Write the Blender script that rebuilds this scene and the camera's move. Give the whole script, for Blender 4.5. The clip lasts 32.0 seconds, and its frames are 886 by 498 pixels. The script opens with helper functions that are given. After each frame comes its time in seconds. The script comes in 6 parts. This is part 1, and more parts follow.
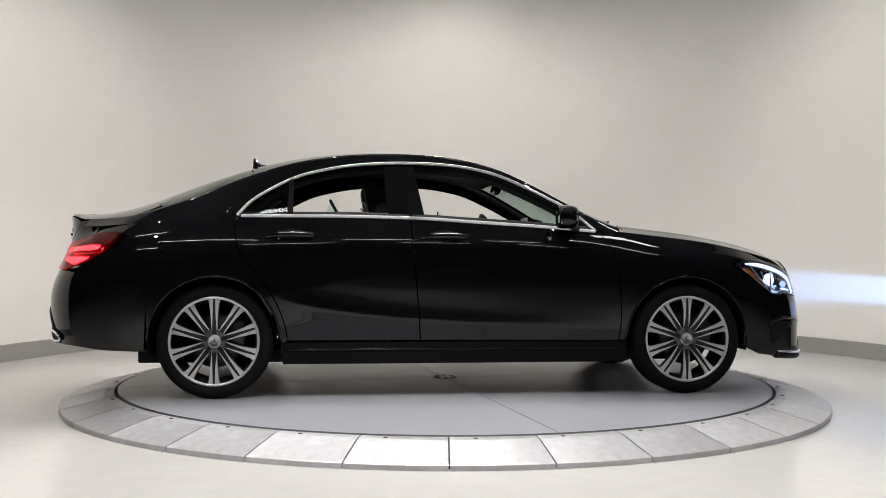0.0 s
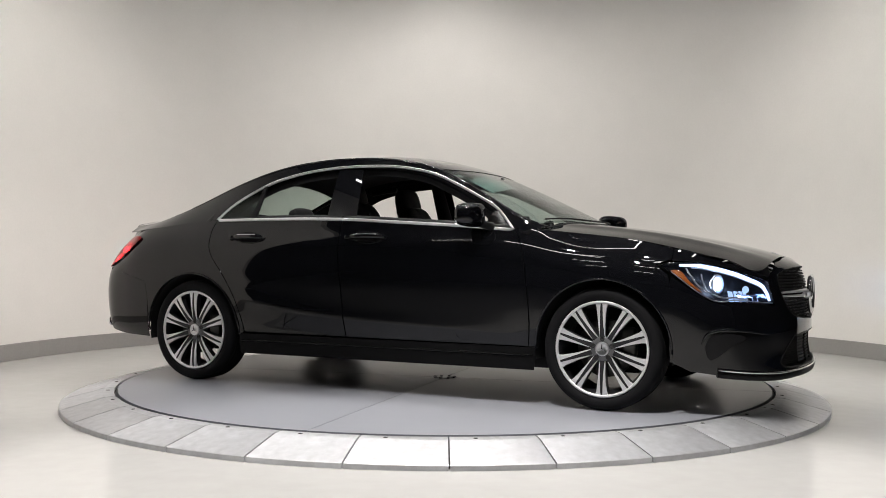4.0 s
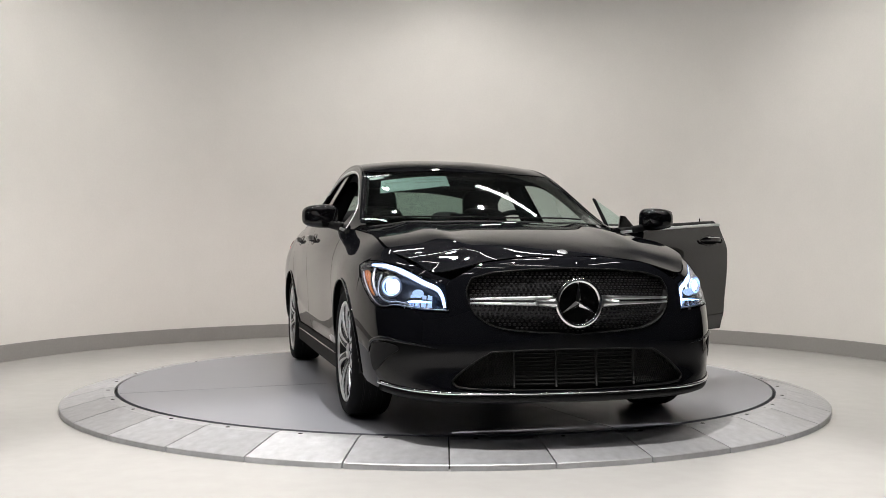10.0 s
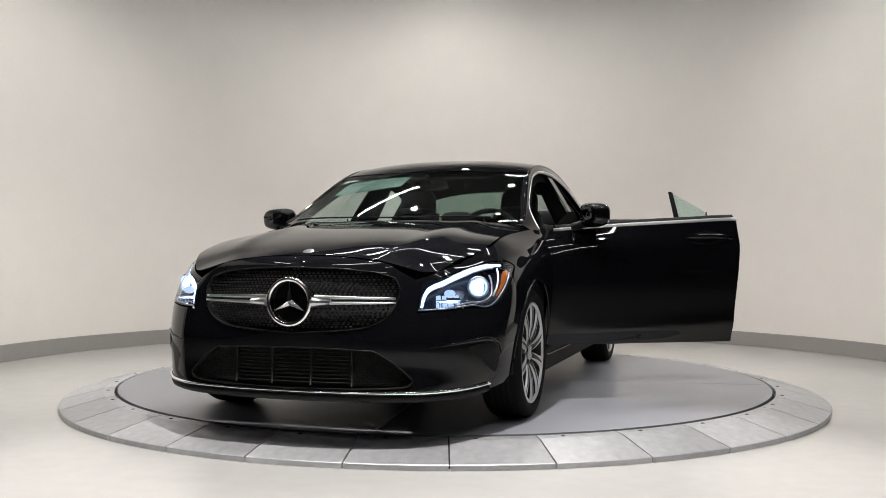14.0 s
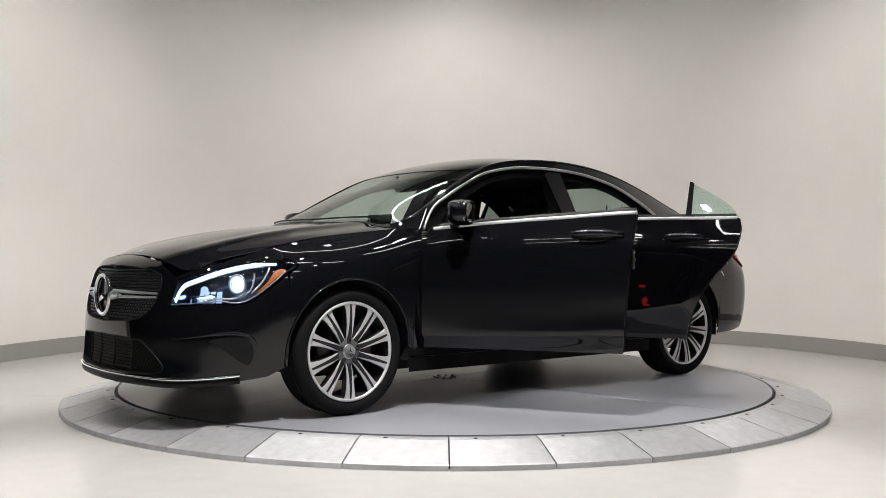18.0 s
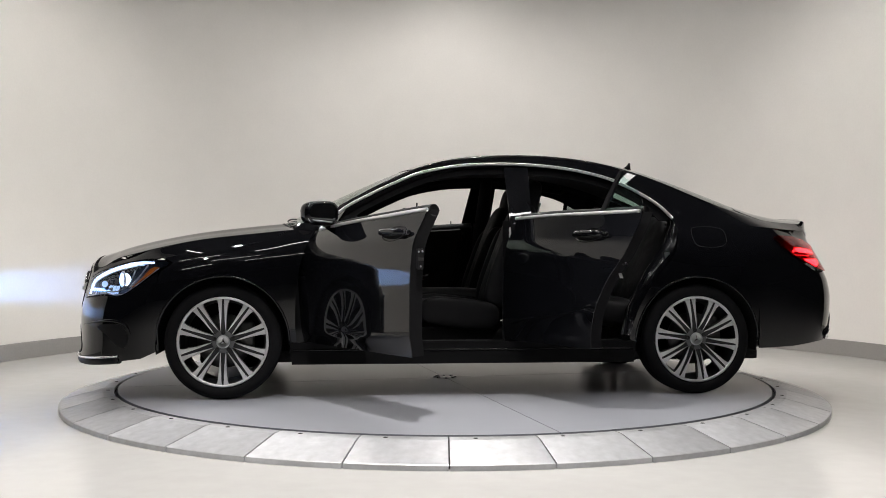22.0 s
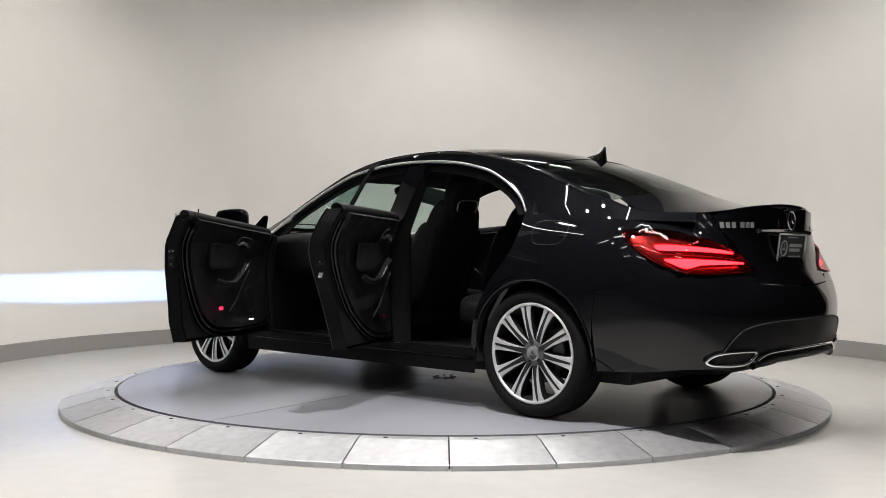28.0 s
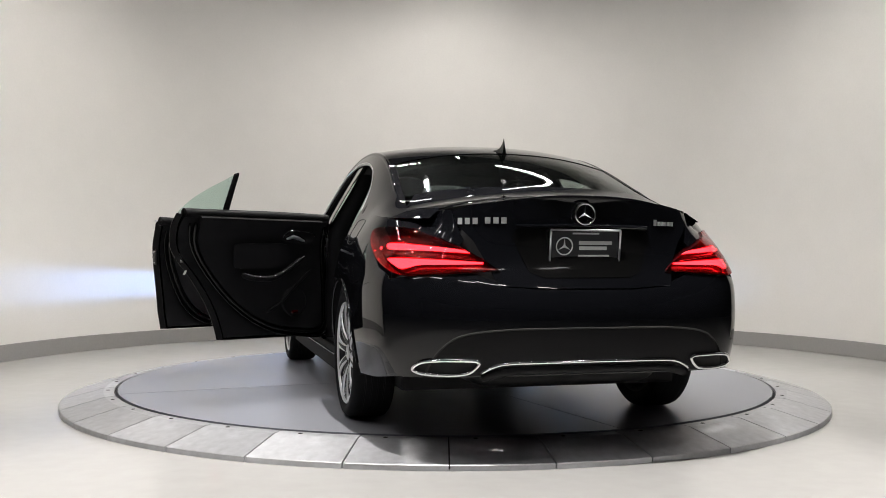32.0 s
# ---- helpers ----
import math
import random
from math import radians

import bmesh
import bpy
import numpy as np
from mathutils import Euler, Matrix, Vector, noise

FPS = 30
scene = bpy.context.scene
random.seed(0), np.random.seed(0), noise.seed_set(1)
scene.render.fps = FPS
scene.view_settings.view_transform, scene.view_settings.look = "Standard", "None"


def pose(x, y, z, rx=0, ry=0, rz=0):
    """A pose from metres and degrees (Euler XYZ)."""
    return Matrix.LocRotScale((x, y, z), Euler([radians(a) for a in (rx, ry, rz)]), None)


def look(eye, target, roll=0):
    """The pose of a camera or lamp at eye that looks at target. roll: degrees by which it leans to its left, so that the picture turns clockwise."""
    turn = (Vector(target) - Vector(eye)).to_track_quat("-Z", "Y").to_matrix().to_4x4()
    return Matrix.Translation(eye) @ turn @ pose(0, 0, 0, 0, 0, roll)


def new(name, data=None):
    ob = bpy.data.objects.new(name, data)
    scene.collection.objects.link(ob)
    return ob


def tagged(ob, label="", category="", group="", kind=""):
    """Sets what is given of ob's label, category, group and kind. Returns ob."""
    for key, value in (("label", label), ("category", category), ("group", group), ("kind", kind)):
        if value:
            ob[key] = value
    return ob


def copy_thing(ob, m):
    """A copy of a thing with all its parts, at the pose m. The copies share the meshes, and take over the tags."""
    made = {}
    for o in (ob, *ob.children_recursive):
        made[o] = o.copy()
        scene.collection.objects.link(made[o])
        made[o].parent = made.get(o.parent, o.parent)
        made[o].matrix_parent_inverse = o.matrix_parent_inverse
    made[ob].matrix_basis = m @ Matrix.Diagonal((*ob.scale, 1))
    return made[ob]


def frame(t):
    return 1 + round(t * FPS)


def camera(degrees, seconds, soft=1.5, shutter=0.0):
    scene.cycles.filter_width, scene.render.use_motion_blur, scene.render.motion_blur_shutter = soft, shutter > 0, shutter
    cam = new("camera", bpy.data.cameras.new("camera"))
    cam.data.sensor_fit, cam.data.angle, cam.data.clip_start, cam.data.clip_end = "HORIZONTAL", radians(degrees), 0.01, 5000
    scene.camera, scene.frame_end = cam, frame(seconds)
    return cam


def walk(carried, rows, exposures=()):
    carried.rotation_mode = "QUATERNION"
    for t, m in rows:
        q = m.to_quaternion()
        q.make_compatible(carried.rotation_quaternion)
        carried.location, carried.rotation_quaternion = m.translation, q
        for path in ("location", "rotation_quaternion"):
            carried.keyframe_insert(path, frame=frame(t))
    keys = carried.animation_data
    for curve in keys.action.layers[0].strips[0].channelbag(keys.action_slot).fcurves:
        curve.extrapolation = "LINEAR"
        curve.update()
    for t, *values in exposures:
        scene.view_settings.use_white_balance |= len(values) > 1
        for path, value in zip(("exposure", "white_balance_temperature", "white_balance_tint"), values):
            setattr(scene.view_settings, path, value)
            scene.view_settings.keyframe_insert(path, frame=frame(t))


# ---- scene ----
from mathutils.geometry import delaunay_2d_cdt

# ---------------------------------------------------------------- camera
DISC_Z = 0.09          # top of the turntable above the floor
EYE = Vector((0.0, -6.30, 0.795 + DISC_Z))


def still_view():
    a, b = radians(0.4115), radians(-0.1312)
    way = Vector((math.sin(b) * math.cos(a), math.cos(b) * math.cos(a), math.sin(a)))
    return look(EYE, EYE + way, 0.18)


cam = camera(49.53, 32.0, soft=0.85)
walk(cam, [(0, still_view()), (32, still_view())], exposures=[(0, 0.0), (32, 0.0)])


def heading(t):
    """Turn of the table, in degrees, at t seconds."""
    slip = np.interp(t, [0, 9.5, 11, 12, 13, 14, 17, 18, 20, 22, 25, 27.5, 29, 32], [0, 0, -0.33, -0.10, 0.13, 0.30, 0.18, 0.0, -0.28, -0.40, -0.40, -0.15, 0.05, -0.05])
    return 6.12 - 8.155 * t + float(slip)


# ---------------------------------------------------------------- world and lamps
world = bpy.data.worlds.new("world")
scene.world = world
world.use_nodes = True
world.node_tree.nodes["Background"].inputs[0].default_value = (0.9, 0.95, 1.0, 1)
world.node_tree.nodes["Background"].inputs[1].default_value = 0.03


def spot(name, eye, target, watts, size, blend=0.6, radius=0.08, colour=(1, 0.962, 0.93)):
    d = bpy.data.lights.new(name, "SPOT")
    d.energy, d.spot_size, d.spot_blend, d.shadow_soft_size, d.color = watts, radians(size), blend, radius, colour
    ob = new(name, d)
    ob.matrix_world = look(eye, target)
    return ob


CEILING_Z = 4.6
LAMP_Z = 4.3


def build_lights():
    """A ring of downlights over the table, washers along the wall, and bare tubes between them."""
    can = None
    places = [(2.1 * math.cos(radians(a)), 2.1 * math.sin(radians(a)), 70, w) for a, w in ((20, 105), (70, 105), (110, 110), (160, 110), (205, 60), (250, 20), (290, 20), (335, 50))]
    places += [(0.0, -3.0, 66, 900), (-2.3, -2.9, 84, 80), (2.3, -2.9, 84, 80)]
    places += [(0.5 * math.cos(radians(a)), 0.5 * math.sin(radians(a)), 117, w) for a, w in ((45, 105), (135, 110), (225, 35), (315, 35))]
    places += [(0.05, 3.75, 130, 30)]
    washers = []
    for a in WASH:
        d = Vector((math.cos(radians(a)), math.sin(radians(a)), 0))
        e, g = WALL_C + d * 1.5, WALL_C + d * WALL_R
        washers.append((e, g, *WASH[a]))
    head = None
    for e, g, watts, aim, cone in washers:
        at = Vector((e.x, e.y, LAMP_Z - 0.20))
        spot("wall_washer_beam", at, (g.x, g.y, aim), watts, cone, 1.0, 0.05)
        m = look(at, (g.x, g.y, aim))
        if head is None:
            head = holder("wall_washer")
            tagged(head, "small black tilted ceiling spotlight", "lamp", "wall washers")
            bm = bmesh.new()
            lathe(bm, [(0.0, 0.14), (0.05, 0.14), (0.07, 0.02), (0.075, 0.02), (0.06, 0.15), (0.0, 0.15)], 20, "Z")
            part("lamp_head", bm, M_DARK, head)
            tube("stem", [(0, 0.0, 0.14), (0, 0.22, 0.40)], 0.012, M_DARK, head)
            head.matrix_world = m
        else:
            copy_thing(head, m)
    for x, y, cone, watts in places:
        bm = bmesh.new()
        lathe(bm, [(0.0, 0.06), (0.075, 0.06), (0.085, 0.0), (0.095, 0.0), (0.095, CEILING_Z + 0.01 - LAMP_Z), (0.0, CEILING_Z + 0.01 - LAMP_Z)], 24, "Z")
        if can is None:
            can = holder("downlight")
            part("can", bm, M_DARK, can)
            bm = bmesh.new()
            lathe(bm, [(0.0, 0.004), (0.040, 0.004), (0.046, 0.012)], 20, "Z")
            part("lamp_face", bm, M_BULB, can, "glowing lamp face")
            tagged(can, "round black ceiling downlight", "lamp", "ceiling downlights")
            can.location = (x, y, LAMP_Z)
        else:
            bm.free()
            copy_thing(can, Matrix.Translation((x, y, LAMP_Z)))
        spot("downlight_beam", (x, y, LAMP_Z - 0.02), (x, y, 0), watts, cone, 1.0 if cone > 120 else 0.35 if cone > 115 else 0.5, 0.045)
    # four flat panels among the tubes
    panel = None
    for k in range(4):
        a = math.pi / 8 + math.pi / 4 + math.pi / 2 * k
        m = Matrix.Translation((2.75 * math.cos(a), 2.75 * math.sin(a), LAMP_Z - 0.1)) @ pose(0, 0, 0, 0, 0, math.degrees(a))
        if panel is None:
            panel = holder("panel_lamp")
            tagged(panel, "flat glowing rectangular ceiling panel on two rods", "lamp", "flat ceiling panels")
            box("glowing_panel", (0, 0, 0), (0.085, 0.92, 0.012), M_PANEL, panel, 0.003)
            box("panel_back", (0, 0, 0.012), (0.093, 0.928, 0.010), M_DARK, panel, 0.002)
            for y in (-0.4, 0.4):
                box("rod", (0, y, 0.215), (0.015, 0.015, 0.40), M_DARK, panel)
            panel.matrix_world = m
        else:
            copy_thing(panel, m)
    spots = []
    for k in list(range(9)) + [10, 12, 14]:
        a = 2 * math.pi * (k % 8 + 0.5) / 8
        q = 1.15 if k < 8 else 2.75
        spots.append((q * math.cos(a), q * math.sin(a), math.degrees(a)))
    spots += [(x, -3.7, 90) for x in (-1.7, 0.0, 1.7)] + [(x, -2.45, 90) for x in (-2.5, -0.85, 0.85, 2.5)] + [(x, -5.0, 90) for x in (-2.6, -0.9, 0.9, 2.6)]
    tube_ob = None
    for x, y, turn in spots:
        m = Matrix.Translation((x, y, LAMP_Z - 0.1)) @ pose(0, 0, 0, 0, 0, turn)
        if tube_ob is None:
            tube_ob = holder("tube_lamp")
            tagged(tube_ob, "glowing linear ceiling lamp on two rods", "lamp", "linear ceiling lamps")
            box("glowing_tube", (0, 0, 0), (0.026, 0.92, 0.022), M_TUBE, tube_ob, 0.006)
            for v in (-0.4, 0.4):
                box("rod", (0, v, 0.215), (0.015, 0.015, 0.40), M_DARK, tube_ob)
            tube_ob.matrix_world = m
        else:
            copy_thing(tube_ob, m)


# bearing of each wall washer: watts, height of its aim, cone
WASH = {12: (125, 1.35, 96), 55: (40, 1.4, 112), 90: (66, 1.9, 116), 125: (40, 1.4, 112), 168: (115, 1.35, 96), 195: (56, 1.7, 108)}
WALL_C = Vector((0.09, 0.79, 0.0))
WALL_R = 3.815


# ---------------------------------------------------------------- materials
def mat(name, colour, rough=0.5, metal=0.0, coat=0.0, bump=0.0, scale=40.0, vary=0.0, emit=None, strength=0.0, spec=0.5, trans=0.0, ior=1.45):
    m = bpy.data.materials.new(name)
    m.use_nodes = True
    nt = m.node_tree
    b = nt.nodes["Principled BSDF"]
    b.inputs["Base Color"].default_value = (*colour, 1)
    b.inputs["Roughness"].default_value = rough
    b.inputs["Metallic"].default_value = metal
    b.inputs["Coat Weight"].default_value = coat
    b.inputs["Coat Roughness"].default_value = 0.02
    b.inputs["Specular IOR Level"].default_value = spec
    b.inputs["Transmission Weight"].default_value = trans
    b.inputs["IOR"].default_value = ior
    if emit:
        b.inputs["Emission Color"].default_value = (*emit, 1)
        b.inputs["Emission Strength"].default_value = strength
    if bump or vary:
        tc = nt.nodes.new("ShaderNodeTexCoord")
        n1 = nt.nodes.new("ShaderNodeTexNoise")
        n1.inputs["Scale"].default_value = scale
        n1.inputs["Detail"].default_value = 6
        nt.links.new(tc.outputs["Object"], n1.inputs["Vector"])
        if bump:
            bp = nt.nodes.new("ShaderNodeBump")
            bp.inputs["Strength"].default_value = bump
            bp.inputs["Distance"].default_value = 0.002
            nt.links.new(n1.outputs["Fac"], bp.inputs["Height"])
            nt.links.new(bp.outputs["Normal"], b.inputs["Normal"])
        if vary:
            n2 = nt.nodes.new("ShaderNodeTexNoise")
            n2.inputs["Scale"].default_value = scale * 0.06
            n2.inputs["Detail"].default_value = 5
            nt.links.new(tc.outputs["Object"], n2.inputs["Vector"])
            add = nt.nodes.new("ShaderNodeMath")
            add.operation = "ADD"
            nt.links.new(n1.outputs["Fac"], add.inputs[0])
            nt.links.new(n2.outputs["Fac"], add.inputs[1])
            mr = nt.nodes.new("ShaderNodeMapRange")
            mr.inputs["From Min"].default_value, mr.inputs["From Max"].default_value = 0.6, 1.4
            mr.inputs["To Min"].default_value, mr.inputs["To Max"].default_value = 1 - vary, 1 + vary
            nt.links.new(add.outputs[0], mr.inputs["Value"])
            mx = nt.nodes.new("ShaderNodeVectorMath")
            mx.operation = "SCALE"
            mx.inputs[0].default_value = colour
            nt.links.new(mr.outputs[0], mx.inputs["Scale"])
            nt.links.new(mx.outputs[0], b.inputs["Base Color"])
            mr2 = nt.nodes.new("ShaderNodeMapRange")
            mr2.inputs["From Min"].default_value, mr2.inputs["From Max"].default_value = 0.3, 0.7
            mr2.inputs["To Min"].default_value, mr2.inputs["To Max"].default_value = rough * (1 - 2 * vary), min(1, rough * (1 + 2 * vary))
            nt.links.new(n2.outputs["Fac"], mr2.inputs["Value"])
            nt.links.new(mr2.outputs[0], b.inputs["Roughness"])
    return m


M_WALL = mat("painted_plaster", (0.72, 0.70, 0.665), 0.75, bump=0.12, scale=60, vary=0.03)
M_BASE = mat("grey_base", (0.27, 0.26, 0.25), 0.55, bump=0.05, scale=50, vary=0.06)
M_FLOOR = mat("epoxy_floor", (0.50, 0.49, 0.475), 0.17, bump=0.02, scale=9, vary=0.05)
M_RING = mat("ramp_plate", (0.54, 0.545, 0.565), 0.40, metal=0.55, bump=0.06, scale=22, vary=0.20)


def tinted(m, spread):
    """Each piece a little lighter or darker than the next."""
    nt = m.node_tree
    b = nt.nodes["Principled BSDF"]
    old = b.inputs["Base Color"].links[0].from_socket
    oi = nt.nodes.new("ShaderNodeObjectInfo")
    mr = nt.nodes.new("ShaderNodeMapRange")
    mr.inputs["To Min"].default_value, mr.inputs["To Max"].default_value = 1 - spread, 1 + spread
    nt.links.new(oi.outputs["Random"], mr.inputs["Value"])
    sc = nt.nodes.new("ShaderNodeVectorMath")
    sc.operation = "SCALE"
    nt.links.new(old, sc.inputs[0])
    nt.links.new(mr.outputs[0], sc.inputs["Scale"])
    nt.links.new(sc.outputs[0], b.inputs["Base Color"])


tinted(M_RING, 0.17)
M_DISC = mat("disc_paint", (0.272, 0.280, 0.310), 0.29, scale=14, vary=0.015, spec=0.35)
M_GAP = mat("dark_gap", (0.02, 0.02, 0.02), 0.8)
M_DARK = mat("dark_hall", (0.06, 0.06, 0.064), 0.8)
M_PAINT = mat("black_paint", (0.0040, 0.0043, 0.0056), 0.3, coat=1.0, spec=0.0)
M_PAINT.node_tree.nodes["Principled BSDF"].inputs["Coat IOR"].default_value = 1.47
M_SILL = mat("black_sill", (0.006, 0.006, 0.0065), 0.6, spec=0.1)
M_CORE = mat("black_liner", (0.008, 0.008, 0.009), 0.8)
M_PLAST = mat("black_plastic", (0.008, 0.008, 0.009), 0.5, bump=0.1, scale=300, spec=0.22)
M_GLOSS = mat("gloss_black_trim", (0.004, 0.004, 0.004), 0.10, spec=0.35)
M_STRIP = mat("bright_trim", (0.80, 0.80, 0.81), 0.30, metal=0.65)
M_CHROME = mat("chrome", (0.86, 0.86, 0.88), 0.08, metal=1.0)
M_SATIN = mat("satin_silver", (0.62, 0.63, 0.65), 0.28, metal=1.0)
M_ALLOY = mat("machined_alloy", (0.76, 0.76, 0.77), 0.34, metal=0.5, bump=0.05, scale=200)
M_HUB = mat("grey_hub_paint", (0.13, 0.13, 0.135), 0.4, metal=0.4)
M_WHEELDARK = mat("grey_wheel_paint", (0.014, 0.014, 0.016), 0.4)
M_TYRE = mat("tyre_rubber", (0.008, 0.008, 0.009), 0.75, spec=0.15, bump=0.15, scale=120)
M_STEEL = mat("brake_steel", (0.10, 0.098, 0.095), 0.4, metal=0.8, bump=0.1, scale=80)
M_TRIM = mat("black_leatherette", (0.010, 0.010, 0.0112), 0.6, spec=0.2, bump=0.3, scale=220, vary=0.1)
M_LINING = mat("black_pillar_cloth", (0.012, 0.012, 0.013), 0.9, spec=0.05, bump=0.3, scale=300)
M_CARPET = mat("black_carpet", (0.016, 0.016, 0.016), 0.95, bump=0.4, scale=400)
M_HEADL = mat("dark_headliner", (0.022, 0.022, 0.022), 0.9)
M_RED = mat("red_lens", (0.045, 0.001, 0.002), 0.25, coat=0.5)
M_AMBER = mat("amber_reflector", (0.36, 0.10, 0.015), 0.25, coat=1.0)


def glassy(name, colour, trans_mix, rough=0.0):
    """Thin sheet of tinted glass: clear tint and a mirror by Fresnel."""
    m = bpy.data.materials.new(name)
    m.use_nodes = True
    nt = m.node_tree
    nt.nodes.clear()
    out = nt.nodes.new("ShaderNodeOutputMaterial")
    tr = nt.nodes.new("ShaderNodeBsdfTransparent")
    tr.inputs[0].default_value = (*colour, 1)
    gl = nt.nodes.new("ShaderNodeBsdfGlossy")
    gl.inputs["Roughness"].default_value = rough
    lw = nt.nodes.new("ShaderNodeLayerWeight")
    lw.inputs[0].default_value = 0.5
    pw = nt.nodes.new("ShaderNodeMath")
    pw.operation = "POWER"
    pw.inputs[1].default_value = 5.0
    nt.links.new(lw.outputs["Facing"], pw.inputs[0])
    fr = nt.nodes.new("ShaderNodeMapRange")
    fr.inputs["To Min"].default_value = ((trans_mix - 1) / (trans_mix + 1)) ** 2
    nt.links.new(pw.outputs[0], fr.inputs["Value"])
    mx = nt.nodes.new("ShaderNodeMixShader")
    nt.links.new(fr.outputs[0], mx.inputs[0])
    nt.links.new(tr.outputs[0], mx.inputs[1])
    nt.links.new(gl.outputs[0], mx.inputs[2])
    nt.links.new(mx.outputs[0], out.inputs[0])
    return m


def glow(name, colour, strength):
    m = bpy.data.materials.new(name)
    m.use_nodes = True
    nt = m.node_tree
    nt.nodes.clear()
    out = nt.nodes.new("ShaderNodeOutputMaterial")
    em = nt.nodes.new("ShaderNodeEmission")
    em.inputs[0].default_value = (*colour, 1)
    em.inputs[1].default_value = strength
    nt.links.new(em.outputs[0], out.inputs[0])
    return m


M_GLASS = glassy("green_windscreen", (0.80, 0.89, 0.86), 1.45)
M_TINT = glassy("dark_glass", (0.50, 0.55, 0.53), 1.45)
M_REARG = glassy("tinted_rear_glass", (0.70, 0.77, 0.74), 1.45)
M_QGLASS = glassy("quarter_glass", (0.82, 0.92, 0.89), 1.45)
M_CLEAR = glassy("clear_lens", (0.93, 0.94, 0.96), 1.40)
M_BOWL = mat("lamp_bowl", (0.030, 0.031, 0.036), 0.22, metal=0.3)
M_PROJ = glow("projector_glow", (0.62, 0.76, 1.0), 9.0)
M_CELL = glow("lit_cell_glow", (0.45, 0.63, 1.0), 1.3)
M_HALO = glow("glare_ring_glow", (0.30, 0.50, 1.0), 3.0)
M_REDLENS = glassy("red_cover", (0.90, 0.25, 0.24), 1.45)
M_MESH = mat("black_mesh", (0.006, 0.006, 0.006), 0.5, spec=0.2)
M_STUD = mat("dark_stud", (0.016, 0.016, 0.017), 0.3, spec=0.5)
M_PANEL = glow("lamp_panel", (1.0, 0.975, 0.94), 17.0)
M_DIFF = mat("satin_black", (0.008, 0.008, 0.009), 0.4, spec=0.2)
M_PLATE = mat("plate_card", (0.015, 0.017, 0.02), 0.4)
M_BADGE = mat("badge_silver", (0.45, 0.45, 0.46), 0.3, metal=0.5)
M_BAR = mat("silver_print", (0.45, 0.46, 0.47), 0.5)
M_PAPER = mat("green_paper", (0.22, 0.31, 0.285), 0.7)
M_PAPERW = mat("white_paper", (0.7, 0.72, 0.7), 0.7)
M_INK = mat("grey_print", (0.15, 0.2, 0.19), 0.7)
M_MIRROR = mat("mirror_glass", (0.58, 0.60, 0.61), 0.02, metal=1.0)
M_TUBE = glow("lamp_tube", (1.0, 0.975, 0.94), 36.0)
M_BULB = glow("lamp_spot", (1.0, 0.96, 0.92), 150.0)
M_DRL = glow("daylight_strip", (0.52, 0.68, 1.0), 3.6)
M_BEAM = glow("beam_bulb", (0.24, 0.46, 1.0), 4.2e5)
M_TAILGLOW = glow("tail_glow", (1.0, 0.16, 0.24), 15.0)
M_TAILFRINGE = glow("tail_glow_fringe", (1.0, 0.02, 0.05), 1.1)
M_STEPLAMP = glow("step_lamp_glow", (1.0, 0.96, 0.9), 3.0)
M_WARNING = glow("red_warning_lamp", (1.0, 0.02, 0.06), 3.0)


# ---------------------------------------------------------------- mesh helpers
def part(name, bm, material, parent=None, label="", smooth=False):
    """Links a bmesh as one mesh object, under its thing or part if one is given."""
    me = bpy.data.meshes.new(name)
    bm.to_mesh(me)
    bm.free()
    me.materials.append(material)
    if smooth:
        me.shade_smooth()
    ob = new(name, me)
    if parent:
        ob.parent = parent
    if label:
        tagged(ob, label)
    return ob


def holder(name):
    return new(name)


def box_bm(bm, c, s, bevel=0.0, rot=None):
    r = bmesh.ops.create_cube(bm, size=1)
    vs = r["verts"]
    bmesh.ops.scale(bm, vec=s, verts=vs)
    if bevel:
        es = list({e for v in vs for e in v.link_edges})
        o = bmesh.ops.bevel(bm, geom=es, offset=bevel, segments=2, affect="EDGES", profile=0.7)
        vs = list({v for f in o["faces"] for v in f.verts} | {v for v in vs if v.is_valid})
    if rot:
        bmesh.ops.rotate(bm, cent=(0, 0, 0), matrix=Euler([radians(a) for a in rot]).to_matrix(), verts=vs)
    bmesh.ops.translate(bm, vec=c, verts=vs)
    return vs


def box(name, c, s, material, parent=None, bevel=0.0, rot=None, label=""):
    bm = bmesh.new()
    box_bm(bm, c, s, bevel, rot)
    return part(name, bm, material, parent, label, smooth=False)


def mesh_np(name, verts, faces, material, parent=None, label="", smooth=False):
    me = bpy.data.meshes.new(name)
    me.from_pydata([tuple(map(float, v)) for v in verts], [], faces)
    me.materials.append(material)
    if smooth:
        me.shade_smooth()
    ob = new(name, me)
    if parent:
        ob.parent = parent
    if label:
        tagged(ob, label)
    return ob


